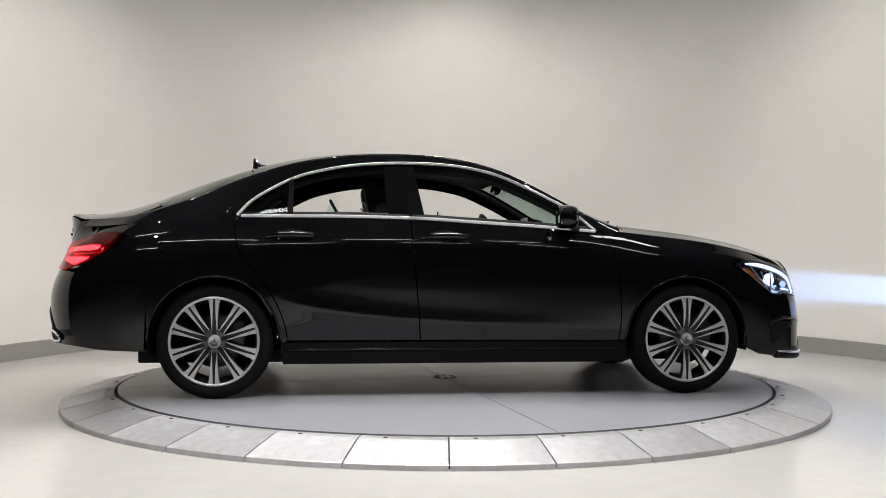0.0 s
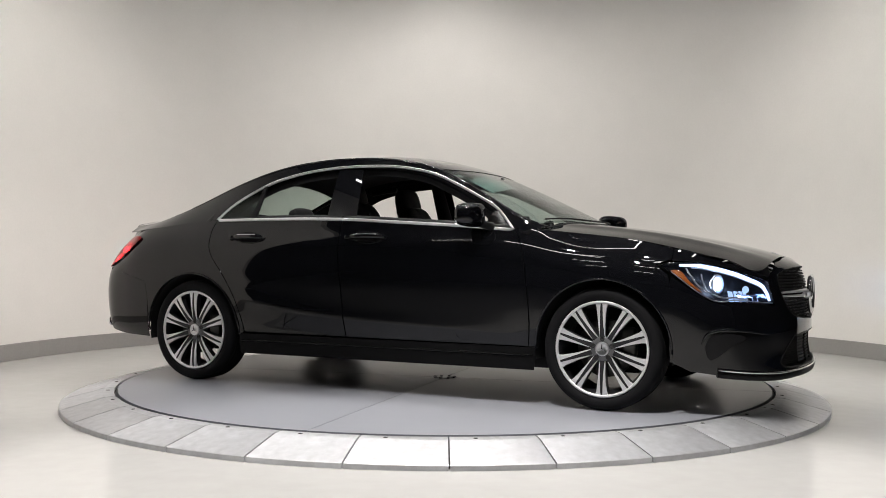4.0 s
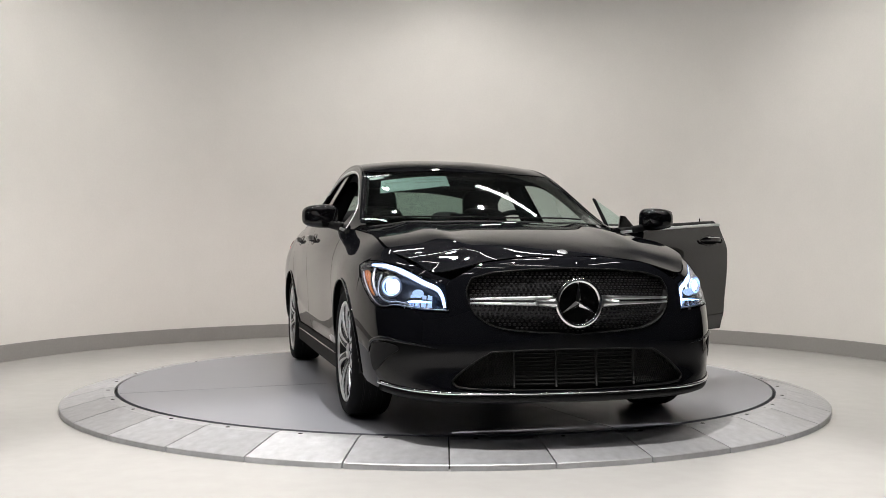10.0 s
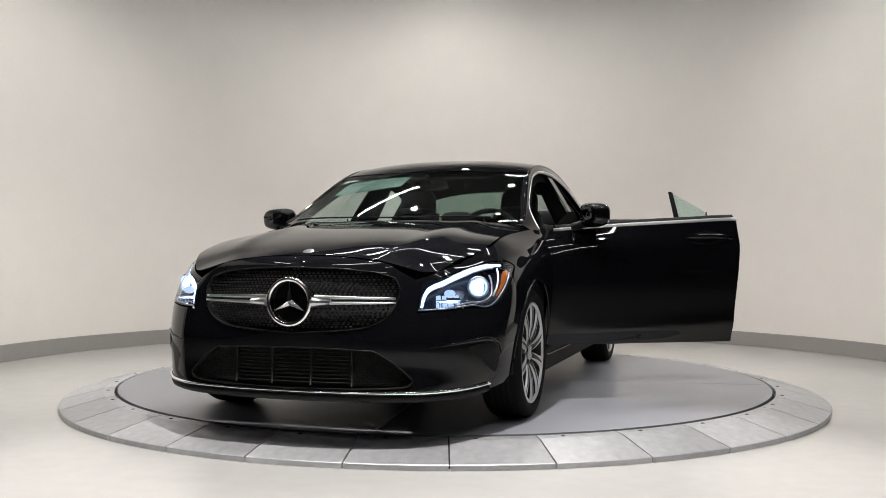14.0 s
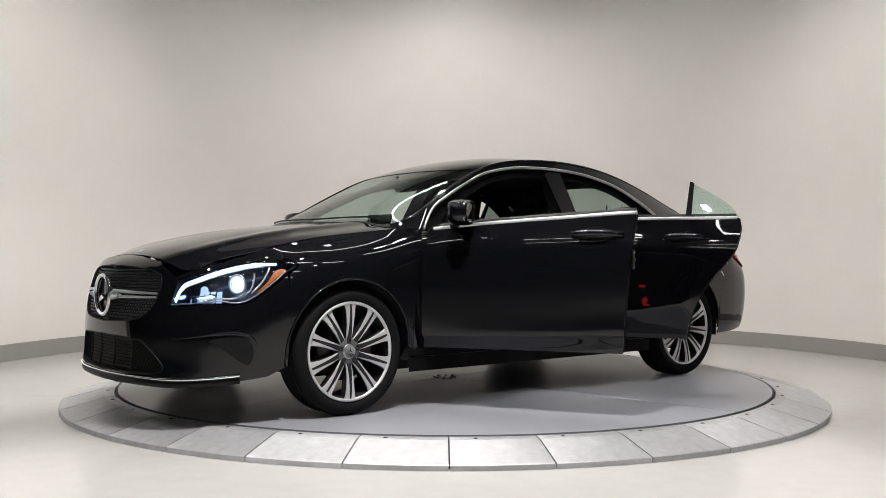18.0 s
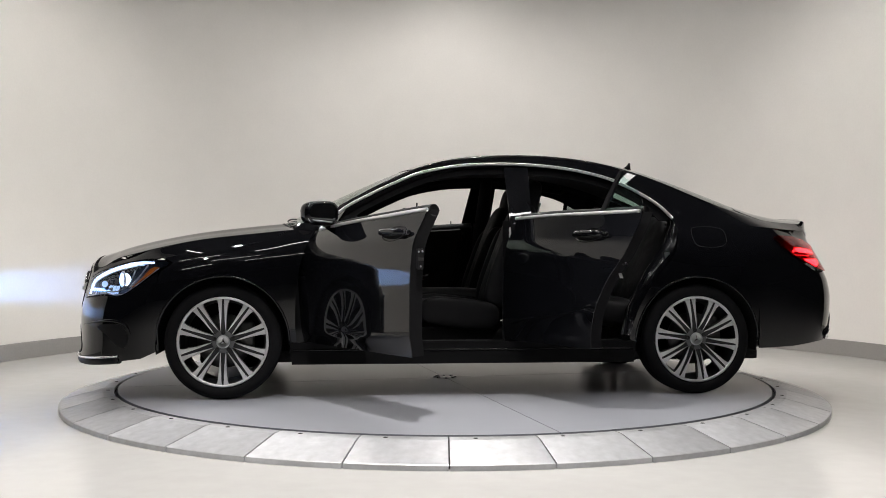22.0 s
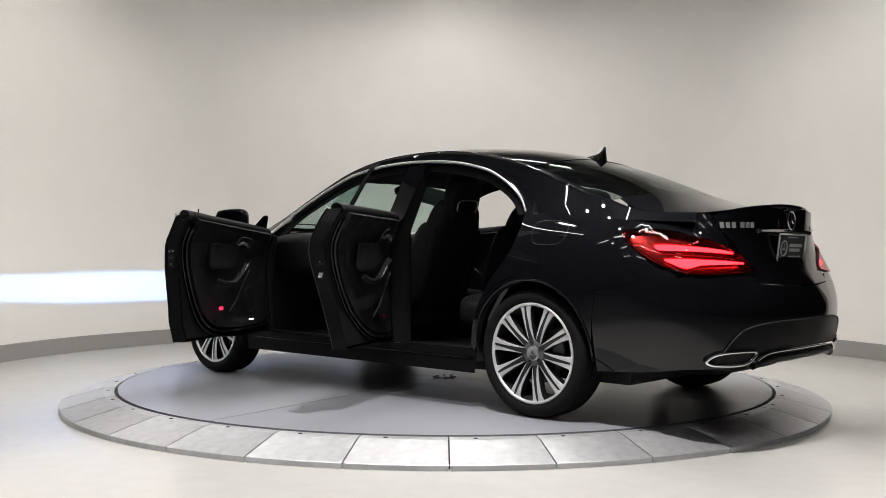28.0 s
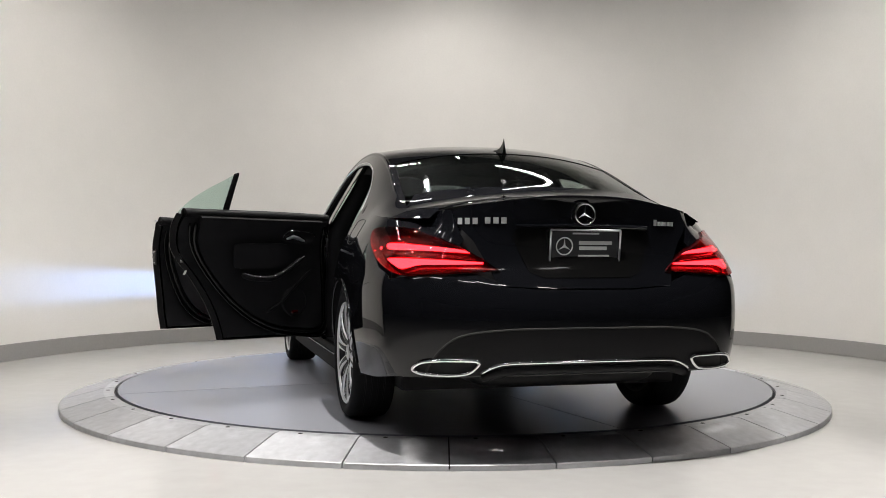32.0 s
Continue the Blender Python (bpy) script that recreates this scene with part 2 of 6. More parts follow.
def tube(name, pts, r, material, parent=None, label="", closed=False, sides=8, flat=1.0):
    """A rod swept along points; flat squeezes its section along the second axis."""
    pts = [Vector(p) for p in pts]
    n = len(pts)
    verts, faces = [], []
    side = None
    for i, p in enumerate(pts):
        a = pts[i - 1] if (i or closed) else pts[0]
        b = pts[(i + 1) % n] if (i < n - 1 or closed) else pts[-1]
        d = (b - a).normalized()
        if side is None:
            side = d.orthogonal().normalized() if abs(d.z) > 0.9 else d.cross(Vector((0, 0, 1))).normalized()
        side = (side - d * side.dot(d)).normalized()
        up = side.cross(d)
        rr = r[i] if hasattr(r, "__len__") else r
        for k in range(sides):
            w = 2 * math.pi * k / sides
            verts.append(p + side * (rr * flat * math.cos(w)) + up * (rr * math.sin(w)))
    rings = n if closed else n - 1
    for i in range(rings):
        for k in range(sides):
            j, l = (i + 1) % n, (k + 1) % sides
            faces.append((i * sides + k, j * sides + k, j * sides + l, i * sides + l))
    if not closed:
        faces.append(tuple(range(sides))[::-1])
        faces.append(tuple((n - 1) * sides + k for k in range(sides)))
    return mesh_np(name, verts, faces, material, parent, label, True)


def lathe(bm, profile, segs=48, axis="Y", arc=2 * math.pi, start=0.0):
    """Turns (radius, height) pairs about an axis."""
    rings = []
    closed = abs(arc - 2 * math.pi) < 1e-6
    cnt = segs if closed else segs + 1
    for i in range(cnt):
        a = start + arc * i / segs
        ring = []
        for r, h in profile:
            if axis == "Y":
                ring.append(bm.verts.new((r * math.cos(a), h, r * math.sin(a))))
            elif axis == "Z":
                ring.append(bm.verts.new((r * math.cos(a), r * math.sin(a), h)))
            else:
                ring.append(bm.verts.new((h, r * math.cos(a), r * math.sin(a))))
        rings.append(ring)
    for i in range(segs):
        a, b = rings[i], rings[(i + 1) % cnt]
        for k in range(len(profile) - 1):
            bm.faces.new((a[k], b[k], b[k + 1], a[k + 1]))
    return rings


# ---------------------------------------------------------------- the hall
def build_hall():
    # floor
    bm = bmesh.new()
    bmesh.ops.create_grid(bm, x_segments=24, y_segments=30, size=1)
    bmesh.ops.scale(bm, vec=(9.0, 11.0, 1), verts=bm.verts)
    bmesh.ops.translate(bm, vec=(0, -3.0, 0), verts=bm.verts)
    floor = part("floor", bm, M_FLOOR)
    tagged(floor, "glossy off-white epoxy floor round the turntable", "floor", kind="structure")
    # curved wall, open towards the dark hall
    a0, a1 = radians(-9), radians(212)
    n = 96
    bm = bmesh.new()
    lathe(bm, [(WALL_R, 0.0), (WALL_R, CEILING_Z), (WALL_R + 0.15, CEILING_Z), (WALL_R + 0.15, 0.0)], n, "Z", a1 - a0, a0)
    for v in bm.verts:
        v.co += WALL_C
    bm.normal_update()
    wall = part("wall_curved", bm, M_WALL, smooth=False)
    for p in wall.data.polygons:
        p.use_smooth = abs(p.normal.z) < 0.5
    tagged(wall, "curved off-white plaster wall behind the turntable", "wall", kind="structure")
    bm = bmesh.new()
    lathe(bm, [(WALL_R - 0.002, 0.0), (WALL_R - 0.016, 0.002), (WALL_R - 0.016, 0.135), (WALL_R - 0.012, 0.141), (WALL_R - 0.002, 0.141)], n, "Z", a1 - a0, a0)
    for v in bm.verts:
        v.co += WALL_C
    base = part("baseboard", bm, M_BASE)
    tagged(base, "grey rubber baseboard along the curved wall", "baseboard", kind="structure")
    # dark hall behind
    for name, c, s in (("wall_back", (0, -14.05, 2.35), (18.3, 0.15, 4.7)), ("wall_west", (-9.05, -3, 2.35), (0.15, 22, 4.7)),
                       ("wall_east", (9.05, -3, 2.35), (0.15, 22, 4.7)), ("wall_north", (0, 8.05, 2.35), (18.3, 0.15, 4.7))):
        tagged(box(name, c, s, M_DARK), "plain dark hall wall", "wall", kind="structure")
    tagged(box("ceiling", (0, -3, CEILING_Z + 0.06), (18.3, 22, 0.1), M_DARK), "dark ceiling above the turntable", "ceiling", kind="structure")


# ---------------------------------------------------------------- turntable
TABLE_R, RAMP_R, SEGMENTS = 2.035, 2.35, 33


def build_table():
    disc = holder("turntable_disc")
    tagged(disc, "round grey painted turntable disc under the car", "turntable")
    disc.location = (0, 0, 0)
    for k in range(4):
        bm = bmesh.new()
        gap = 0.0022
        a0, a1 = k * math.pi / 2 + 0.15, (k + 1) * math.pi / 2 + 0.15
        vs_t, vs_b = [], []
        r = TABLE_R - 0.004
        c = Vector((math.cos((a0 + a1) / 2), math.sin((a0 + a1) / 2), 0)) * (gap * 1.414)
        pts = [c] + [Vector((r * math.cos(a), r * math.sin(a), 0)) for a in np.linspace(a0 + gap / r, a1 - gap / r, 56)]
        for p in pts:
            vs_t.append(bm.verts.new((p.x, p.y, DISC_Z)))
            vs_b.append(bm.verts.new((p.x, p.y, DISC_Z - 0.02)))
        bm.faces.new(vs_t)
        for i in range(len(pts)):
            j = (i + 1) % len(pts)
            bm.faces.new((vs_t[i], vs_b[i], vs_b[j], vs_t[j]))
        part("deck_plate", bm, M_DISC, disc)
    bm = bmesh.new()
    lathe(bm, [(0.0, DISC_Z - 0.03), (TABLE_R - 0.01, DISC_Z - 0.03)], 64, "Z")
    part("under_plate", bm, M_GAP, disc)
    # small cover over the bearing, with its bolts
    bm = bmesh.new()
    lathe(bm, [(0.0, DISC_Z + 0.004), (0.055, DISC_Z + 0.004), (0.062, DISC_Z + 0.003), (0.066, DISC_Z)], 24, "Z")
    part("bearing_cover", bm, M_DISC, disc, "small round cover in the disc's middle")
    for k in range(8):
        a = 2 * math.pi * k / 8
        box("cover_clamp", (0.066 * math.cos(a), 0.066 * math.sin(a), DISC_Z + 0.004), (0.018, 0.014, 0.008), M_DISC, disc, 0.002, (0, 0, math.degrees(a)))
    # ramp of plates round the disc
    ramp = holder("ramp_ring")
    tagged(ramp, "ring of sloping grey steel plates round the turntable", "ramp")
    step = 2 * math.pi / SEGMENTS
    half = step / 2 - 0.0016
    prof = [(TABLE_R + 0.016, 0.0), (TABLE_R + 0.016, DISC_Z - 0.004), (TABLE_R + 0.075, DISC_Z - 0.006), (RAMP_R - 0.004, 0.026), (RAMP_R, 0.023), (RAMP_R, 0.0)]
    bm = bmesh.new()
    rings = lathe(bm, prof, 10, "Z", 2 * half, -half)
    for ring in (rings[0], rings[-1]):
        bm.faces.new(ring)
    bmesh.ops.recalc_face_normals(bm, faces=bm.faces)
    first = part("ramp_plate", bm, M_RING, ramp)
    screw_bm = bmesh.new()
    lathe(screw_bm, [(0.0, 0.002), (0.009, 0.002), (0.011, 0.0)], 8, "Z")
    screw = None
    for k in range(SEGMENTS):
        a = -math.pi / 2 + radians(0.5) + (k + 0.5) * step
        o = first if k == 0 else new("ramp_plate", first.data)
        o.parent = ramp
        o.rotation_euler = (0, 0, a)
        b = a - half + 0.055
        if screw is None:
            screw = part("screw", screw_bm, M_GAP, ramp)
            s = screw
        else:
            s = new("screw", screw.data)
            s.parent = ramp
        s.location = ((TABLE_R + 0.05) * math.cos(b), (TABLE_R + 0.05) * math.sin(b), DISC_Z - 0.005)
    bm = bmesh.new()
    lathe(bm, [(TABLE_R + 0.011, 0.003), (RAMP_R - 0.03, 0.003), (RAMP_R - 0.03, 0.015), (TABLE_R + 0.02, 0.07), (TABLE_R + 0.011, 0.07)], 96, "Z")
    part("ramp_bed", bm, M_GAP, ramp)
    return disc


# ---------------------------------------------------------------- smooth curves
def curve(pairs):
    """A smooth, never overshooting curve through (x, y) pairs."""
    p = sorted(pairs)
    x, y = np.array([a for a, _ in p], float), np.array([b for _, b in p], float)
    h, d = np.diff(x), np.diff(y) / np.diff(x)
    m = np.zeros(len(x))
    m[0], m[-1] = d[0], d[-1]
    for i in range(1, len(x) - 1):
        if d[i - 1] * d[i] > 0:
            w1, w2 = 2 * h[i] + h[i - 1], h[i] + 2 * h[i - 1]
            m[i] = (w1 + w2) / (w1 / d[i - 1] + w2 / d[i])

    def f(v):
        v = np.asarray(v, float)
        i = np.clip(np.searchsorted(x, v) - 1, 0, len(x) - 2)
        t = (v - x[i]) / h[i]
        lo, hi = v < x[0], v > x[-1]
        s = np.clip(t, 0, 1)
        r = (2 * s**3 - 3 * s**2 + 1) * y[i] + (s**3 - 2 * s**2 + s) * h[i] * m[i] + (3 * s**2 - 2 * s**3) * y[i + 1] + (s**3 - s**2) * h[i] * m[i + 1]
        r = np.where(lo, y[0] + (v - x[0]) * m[0], r)
        return np.where(hi, y[-1] + (v - x[-1]) * m[-1], r)

    return f


def fair(pairs, sigma=0.07, step=0.01):
    """The curve through the pairs with its bends evened out, so that reflections run smoothly over it."""
    f = curve(pairs)
    x0, x1 = min(p[0] for p in pairs), max(p[0] for p in pairs)
    n = int(round((x1 - x0) / step)) + 1
    xs = np.linspace(x0, x1, n)
    step = xs[1] - xs[0]
    k = int(4 * sigma / step)
    wide = f(np.r_[x0 - step * np.arange(k, 0, -1), xs, x1 + step * np.arange(1, k + 1)])
    w = np.exp(-0.5 * (np.arange(-k, k + 1) * step / sigma) ** 2)
    return curve(list(zip(xs, np.convolve(wide, w / w.sum(), "valid"))))


def rounded(pts, n=6, closed=False):
    """Catmull-Rom through points; a point given as (x, y, 1) stays a sharp corner."""
    out = []
    cnt = len(pts)
    P = [np.array(p[:2], float) for p in pts]
    hard = [len(p) > 2 for p in pts]
    for i in range(cnt if closed else cnt - 1):
        j = (i + 1) % cnt
        a, b = P[i], P[j]
        pa = P[i - 1] if (i or closed) and not hard[i] else 2 * a - b
        pb = P[(j + 1) % cnt] if (j < cnt - 1 or closed) and not hard[j] else 2 * b - a
        L = np.linalg.norm(b - a)
        ta = (b - pa) / max(np.linalg.norm(a - pa) + L, 1e-6) * L
        tb = (pb - a) / max(np.linalg.norm(pb - b) + L, 1e-6) * L
        for k in range(n):
            t = k / n
            out.append((2 * t**3 - 3 * t**2 + 1) * a + (t**3 - 2 * t**2 + t) * ta + (3 * t**2 - 2 * t**3) * b + (t**3 - t**2) * tb)
    if not closed:
        out.append(P[-1])
    return [tuple(p) for p in out]


# ---------------------------------------------------------------- the car's shape (x forward, y left, z up from the table)
# plan of the widest line, from the nose round to the tail
PLAN = [(2.300, 0), (2.292, 0.18), (2.265, 0.36), (2.205, 0.55), (2.09, 0.717), (1.90, 0.828), (1.66, 0.874), (1.35, 0.886), (0.9, 0.886), (0.3, 0.889), (-0.4, 0.889),
        (-1.0, 0.889), (-1.4, 0.889), (-1.7, 0.884), (-1.95, 0.862), (-2.14, 0.806), (-2.272, 0.655), (-2.345, 0.42), (-2.375, 0.2), (-2.38, 0)]


def dense_plan():
    full = [(x, -y) for x, y in PLAN[1:4]][::-1] + PLAN + [(x, -y) for x, y in PLAN[-4:-1]][::-1]
    pts = rounded(full, 24)
    s, e = 3 * 24, len(pts) - 3 * 24
    p = np.array(pts[s:e])
    p[0, 1] = 0.0
    p[-1, 1] = 0.0
    u = np.r_[0, np.cumsum(np.linalg.norm(np.diff(p, axis=0), axis=1))]
    return p, u


PLAN_P, PLAN_U = dense_plan()
U_END = PLAN_U[-1]


def ux(x):
    """Way along the plan to where the side stands at x."""
    i = np.argsort(PLAN_P[:, 0])
    return float(np.interp(x, PLAN_P[i, 0], PLAN_U[i]))


def uy(y, rear=False):
    """Way along the plan to where the front (or rear) stands at y."""
    h = len(PLAN_U) // 2
    if rear:
        return float(np.interp(y, PLAN_P[h:, 1][::-1], PLAN_U[h:][::-1]))
    return float(np.interp(y, PLAN_P[:h, 1], PLAN_U[:h]))


KNOTS = (0.10, 0.20, 0.30, 0.42, 0.55, 0.66, 0.76, 0.85, 0.93, 1.02)
# how far the skin lies inside the plan line, at the knots' heights
FRONT_SECTIONS = [
    (0.0, (0.06, 0.018, 0.035, 0.03, 0.028, 0.040, 0.078, 0.32, 0.55, 0.8)),
    (uy(0.50), (0.06, 0.018, 0.032, 0.028, 0.046, 0.072, 0.115, 0.23, 0.42, 0.65)),
    (ux(2.00), (0.06, 0.020, 0.012, 0.006, 0.018, 0.054, 0.122, 0.23, 0.36, 0.52)),
    (ux(1.70), (0.06, 0.025, 0.015, 0.0, -0.008, 0.002, 0.047, 0.142, 0.27, 0.40)),
    (ux(1.35), (0.05, 0.03, 0.012, -0.004, -0.012, -0.010, 0.010, 0.075, 0.20, 0.34)),
]
SIDE_SECTIONS = [
    (ux(0.95), (0.036, 0.034, 0.032, 0.012, 0.002, -0.002, 0.008, 0.040, 0.10, 0.19)),
    (ux(0.40), (0.036, 0.034, 0.034, 0.016, 0.006, 0.001, 0.003, 0.010, 0.050, 0.10)),
    (ux(-0.50), (0.036, 0.034, 0.036, 0.020, 0.008, 0.002, 0.003, 0.007, 0.044, 0.084)),
    (ux(-1.00), (0.036, 0.034, 0.032, 0.014, 0.003, 0.0, 0.006, 0.018, 0.058, 0.102)),
]
REAR_SECTIONS = [
    (ux(-1.45), (0.06, 0.040, 0.016, -0.002, -0.008, -0.008, 0.002, 0.026, 0.066, 0.13)),
    (ux(-1.85), (0.09, 0.050, 0.016, -0.002, -0.010, -0.014, -0.004, 0.026, 0.078, 0.16)),
    (ux(-2.14), (0.15, 0.085, 0.030, 0.004, -0.004, 0.002, 0.042, 0.102, 0.185, 0.27)),
    (uy(0.45, True), (0.18, 0.085, 0.030, 0.008, 0.0, 0.030, 0.084, 0.108, 0.116, 0.118)),
    (U_END, (0.18, 0.085, 0.030, 0.008, 0.0, 0.035, 0.086, 0.108, 0.112, 0.104)),
]
SECTIONS = FRONT_SECTIONS + SIDE_SECTIONS + REAR_SECTIONS
SECTION_U = np.array([s[0] for s in SECTIONS])
SECTION_F = [fair(list(zip(KNOTS, s[1])), 0.025) for s in SECTIONS]


def inset(u, z):
    u, z = np.asarray(u, float), np.asarray(z, float)
    vals = np.stack([f(z) for f in SECTION_F])
    i = np.clip(np.searchsorted(SECTION_U, u) - 1, 0, len(SECTION_U) - 2)
    t = np.clip((u - SECTION_U[i]) / (SECTION_U[i + 1] - SECTION_U[i]), 0, 1)
    k = np.arange(len(u)) if u.ndim else 0

    def at(j):
        return vals[np.clip(j, 0, len(SECTIONS) - 1), k] if u.ndim else vals[np.clip(j, 0, len(SECTIONS) - 1)]

    a, b = at(i), at(i + 1)
    ha = SECTION_U[i + 1] - SECTION_U[i]
    ma = (b - at(i - 1)) / np.maximum(SECTION_U[i + 1] - SECTION_U[np.maximum(i - 1, 0)], 1e-6) * ha
    mb = (at(i + 2) - a) / np.maximum(SECTION_U[np.minimum(i + 2, len(SECTION_U) - 1)] - SECTION_U[i], 1e-6) * ha
    return (2 * t**3 - 3 * t**2 + 1) * a + (t**3 - 2 * t**2 + t) * ma + (3 * t**2 - 2 * t**3) * b + (t**3 - t**2) * mb


CREASE = fair([(1.2, 0.350), (0.9, 0.365), (0.5, 0.385), (0.1, 0.405), (-0.3, 0.435), (-0.65, 0.475), (-0.95, 0.535), (-1.2, 0.60)], 0.08)
DROP = fair([(1.6, 0.80), (1.2, 0.800), (0.8, 0.79), (0.3, 0.765), (-0.2, 0.725), (-0.6, 0.67), (-0.95, 0.60), (-1.2, 0.54)], 0.08)


def pressed(x, z):
    """The two pressed lines of the flanks: a sharp one over the sills and a soft one falling to the rear arch."""
    on = np.clip((x + 1.02) / 0.16, 0, 1) * np.clip((1.05 - x) / 0.25, 0, 1)
    a = np.sqrt((z - CREASE(x)) ** 2 + 0.018 ** 2)
    low = 0.012 * np.exp(-a / 0.05)
    b = np.sqrt((z - DROP(x)) ** 2 + 0.010 ** 2)
    soft = 0.004 * np.exp(-b / 0.05)
    return on * low + np.clip((x + 1.15) / 0.3, 0, 1) * np.clip((1.25 - x) / 0.4, 0, 1) * soft


def skin(u, z, out=0.0):
    """The lower body: u runs along the plan from the nose; a negative u is the right side."""
    u, z = np.atleast_1d(np.asarray(u, float)), np.atleast_1d(np.asarray(z, float))
    sgn, v = np.where(u < 0, -1.0, 1.0), np.abs(u)
    v = np.where(v > U_END, 2 * U_END - v, v)
    sgn = np.where(np.abs(u) > U_END, -sgn, sgn)
    x, y = np.interp(v, PLAN_U, PLAN_P[:, 0]), np.interp(v, PLAN_U, PLAN_P[:, 1])
    e = 0.03
    xa, ya = np.interp(np.maximum(v - e, 0), PLAN_U, PLAN_P[:, 0]), np.interp(np.maximum(v - e, 0), PLAN_U, PLAN_P[:, 1])
    xb, yb = np.interp(np.minimum(v + e, U_END), PLAN_U, PLAN_P[:, 0]), np.interp(np.minimum(v + e, U_END), PLAN_U, PLAN_P[:, 1])
    ya = np.where(v < e, -np.interp(e - v, PLAN_U, PLAN_P[:, 1]), ya)
    xa = np.where(v < e, np.interp(e - v, PLAN_U, PLAN_P[:, 0]), xa)
    w = 2 * U_END - (v + e)
    yb = np.where(v + e > U_END, -np.interp(w, PLAN_U, PLAN_P[:, 1]), yb)
    xb = np.where(v + e > U_END, np.interp(w, PLAN_U, PLAN_P[:, 0]), xb)
    tx, ty = xb - xa, yb - ya
    L = np.hypot(tx, ty)
    nx, ny = ty / L, -tx / L
    d = inset(v, z) - out - pressed(x, z)
    return np.stack([x - nx * d, (y - ny * d) * sgn, z], -1)


def side(x, z, out=0.0):
    """The lower body's left side by x and height."""
    i = np.argsort(PLAN_P[:, 0])
    return skin(np.interp(x, PLAN_P[i, 0], PLAN_U[i]), z, out)


BELT = curve([(1.15, 0.915), (0.95, 0.932), (0.83, 0.940), (0.63, 0.958), (0.08, 0.993), (-0.25, 1.012), (-0.7, 1.020), (-1.24, 1.020), (-1.5, 1.0), (-1.8, 0.970), (-2.1, 0.955), (-2.4, 0.95)])
RAIL_Z = fair([(1.15, 0.925), (0.95, 0.968), (0.83, 1.015), (0.7, 1.088), (0.573, 1.160), (0.408, 1.248), (0.243, 1.320), (0.01, 1.375), (-0.2, 1.394), (-0.4, 1.398), (-0.6, 1.388),
                (-0.8, 1.363), (-0.95, 1.330), (-1.2, 1.248), (-1.45, 1.142), (-1.7, 1.050), (-1.9, 1.004), (-2.1, 0.998), (-2.3, 1.005)])
RAIL_Y = fair([(1.15, 0.735), (0.95, 0.728), (0.6, 0.665), (0.3, 0.612), (0.0, 0.585), (-0.4, 0.580), (-0.8, 0.588), (-1.1, 0.608), (-1.45, 0.648), (-1.7, 0.675), (-1.85, 0.666), (-2.0, 0.630), (-2.12, 0.562), (-2.3, 0.46)])
CROWN = fair([(1.15, 0.945), (1.05, 0.995), (0.9, 1.073), (0.7, 1.170), (0.5, 1.260), (0.3, 1.341), (0.1, 1.403), (-0.15, 1.434), (-0.4, 1.442), (-0.65, 1.434), (-0.9, 1.407),
              (-1.1, 1.367), (-1.4, 1.280), (-1.65, 1.184), (-1.85, 1.104), (-2.0, 1.064), (-2.15, 1.045), (-2.29, 1.042)])
HOOD_C = fair([(0.9, 0.995), (1.05, 0.988), (1.2, 0.974), (1.5, 0.938), (1.8, 0.884), (2.0, 0.838), (2.12, 0.803), (2.2, 0.772), (2.26, 0.73)], 0.04)
FENDER_Z = fair([(0.85, 0.948), (0.95, 0.940), (1.2, 0.915), (1.5, 0.880), (1.75, 0.826), (1.9, 0.790), (2.05, 0.728), (2.12, 0.698), (2.2, 0.675), (2.3, 0.65)])


def house(x, z, out=0.0):
    """The side of the cabin above the belt, on the left."""
    x, z = np.atleast_1d(np.asarray(x, float)), np.atleast_1d(np.asarray(z, float))
    zb, zr, yr = BELT(x), RAIL_Z(x), RAIL_Y(x)
    yb = side(x, zb)[:, 1]
    s = (z - zb) / np.maximum(zr - zb, 0.02)
    y = yb + (yr - yb) * s + 0.022 * np.clip(s * (1 - s), -0.2, 1) * np.clip((zr - zb) / 0.3, 0, 1)
    return np.stack([x, y + out, z + 0.4 * out], -1)


def top(x, y, out=0.0):
    """Windscreen, roof, rear window and boot seen from above."""
    x, y = np.atleast_1d(np.asarray(x, float)), np.atleast_1d(np.asarray(y, float))
    zc, zr, yr = CROWN(x), RAIL_Z(x), RAIL_Y(x)
    return np.stack([x, y, zc - (zc - zr) * np.abs(y / yr) ** 2.3 + out], -1)


HOOD_Y = curve([(xx, float(side(xx, FENDER_Z(xx))[0, 1])) for xx in np.linspace(0.85, 1.95, 12)] + [(2.05, 0.60), (2.2, 0.55), (2.3, 0.52)])


def hood_top(x, y, out=0.0):
    x, y = np.atleast_1d(np.asarray(x, float)), np.atleast_1d(np.asarray(y, float))
    zc, ze, ye = HOOD_C(x), FENDER_Z(x), HOOD_Y(x)
    s = np.abs(y / ye)
    ridge = 0.010 * np.exp(-((s - 0.62) / 0.10) ** 2) * np.clip((2.2 - x) / 0.4, 0, 1)
    return np.stack([x, y, zc - (zc - ze) * s**2.6 + ridge + out], -1)


# ---------------------------------------------------------------- panels cut from the shape
def inside(poly, pts):
    x, y = pts[:, 0], pts[:, 1]
    c = np.zeros(len(pts), bool)
    n = len(poly)
    for i in range(n):
        (x1, y1), (x2, y2) = poly[i], poly[i - 1]
        hit = ((y1 > y) != (y2 > y)) & (x < (x2 - x1) * (y - y1) / (y2 - y1 + 1e-12) + x1)
        c ^= hit
    return c


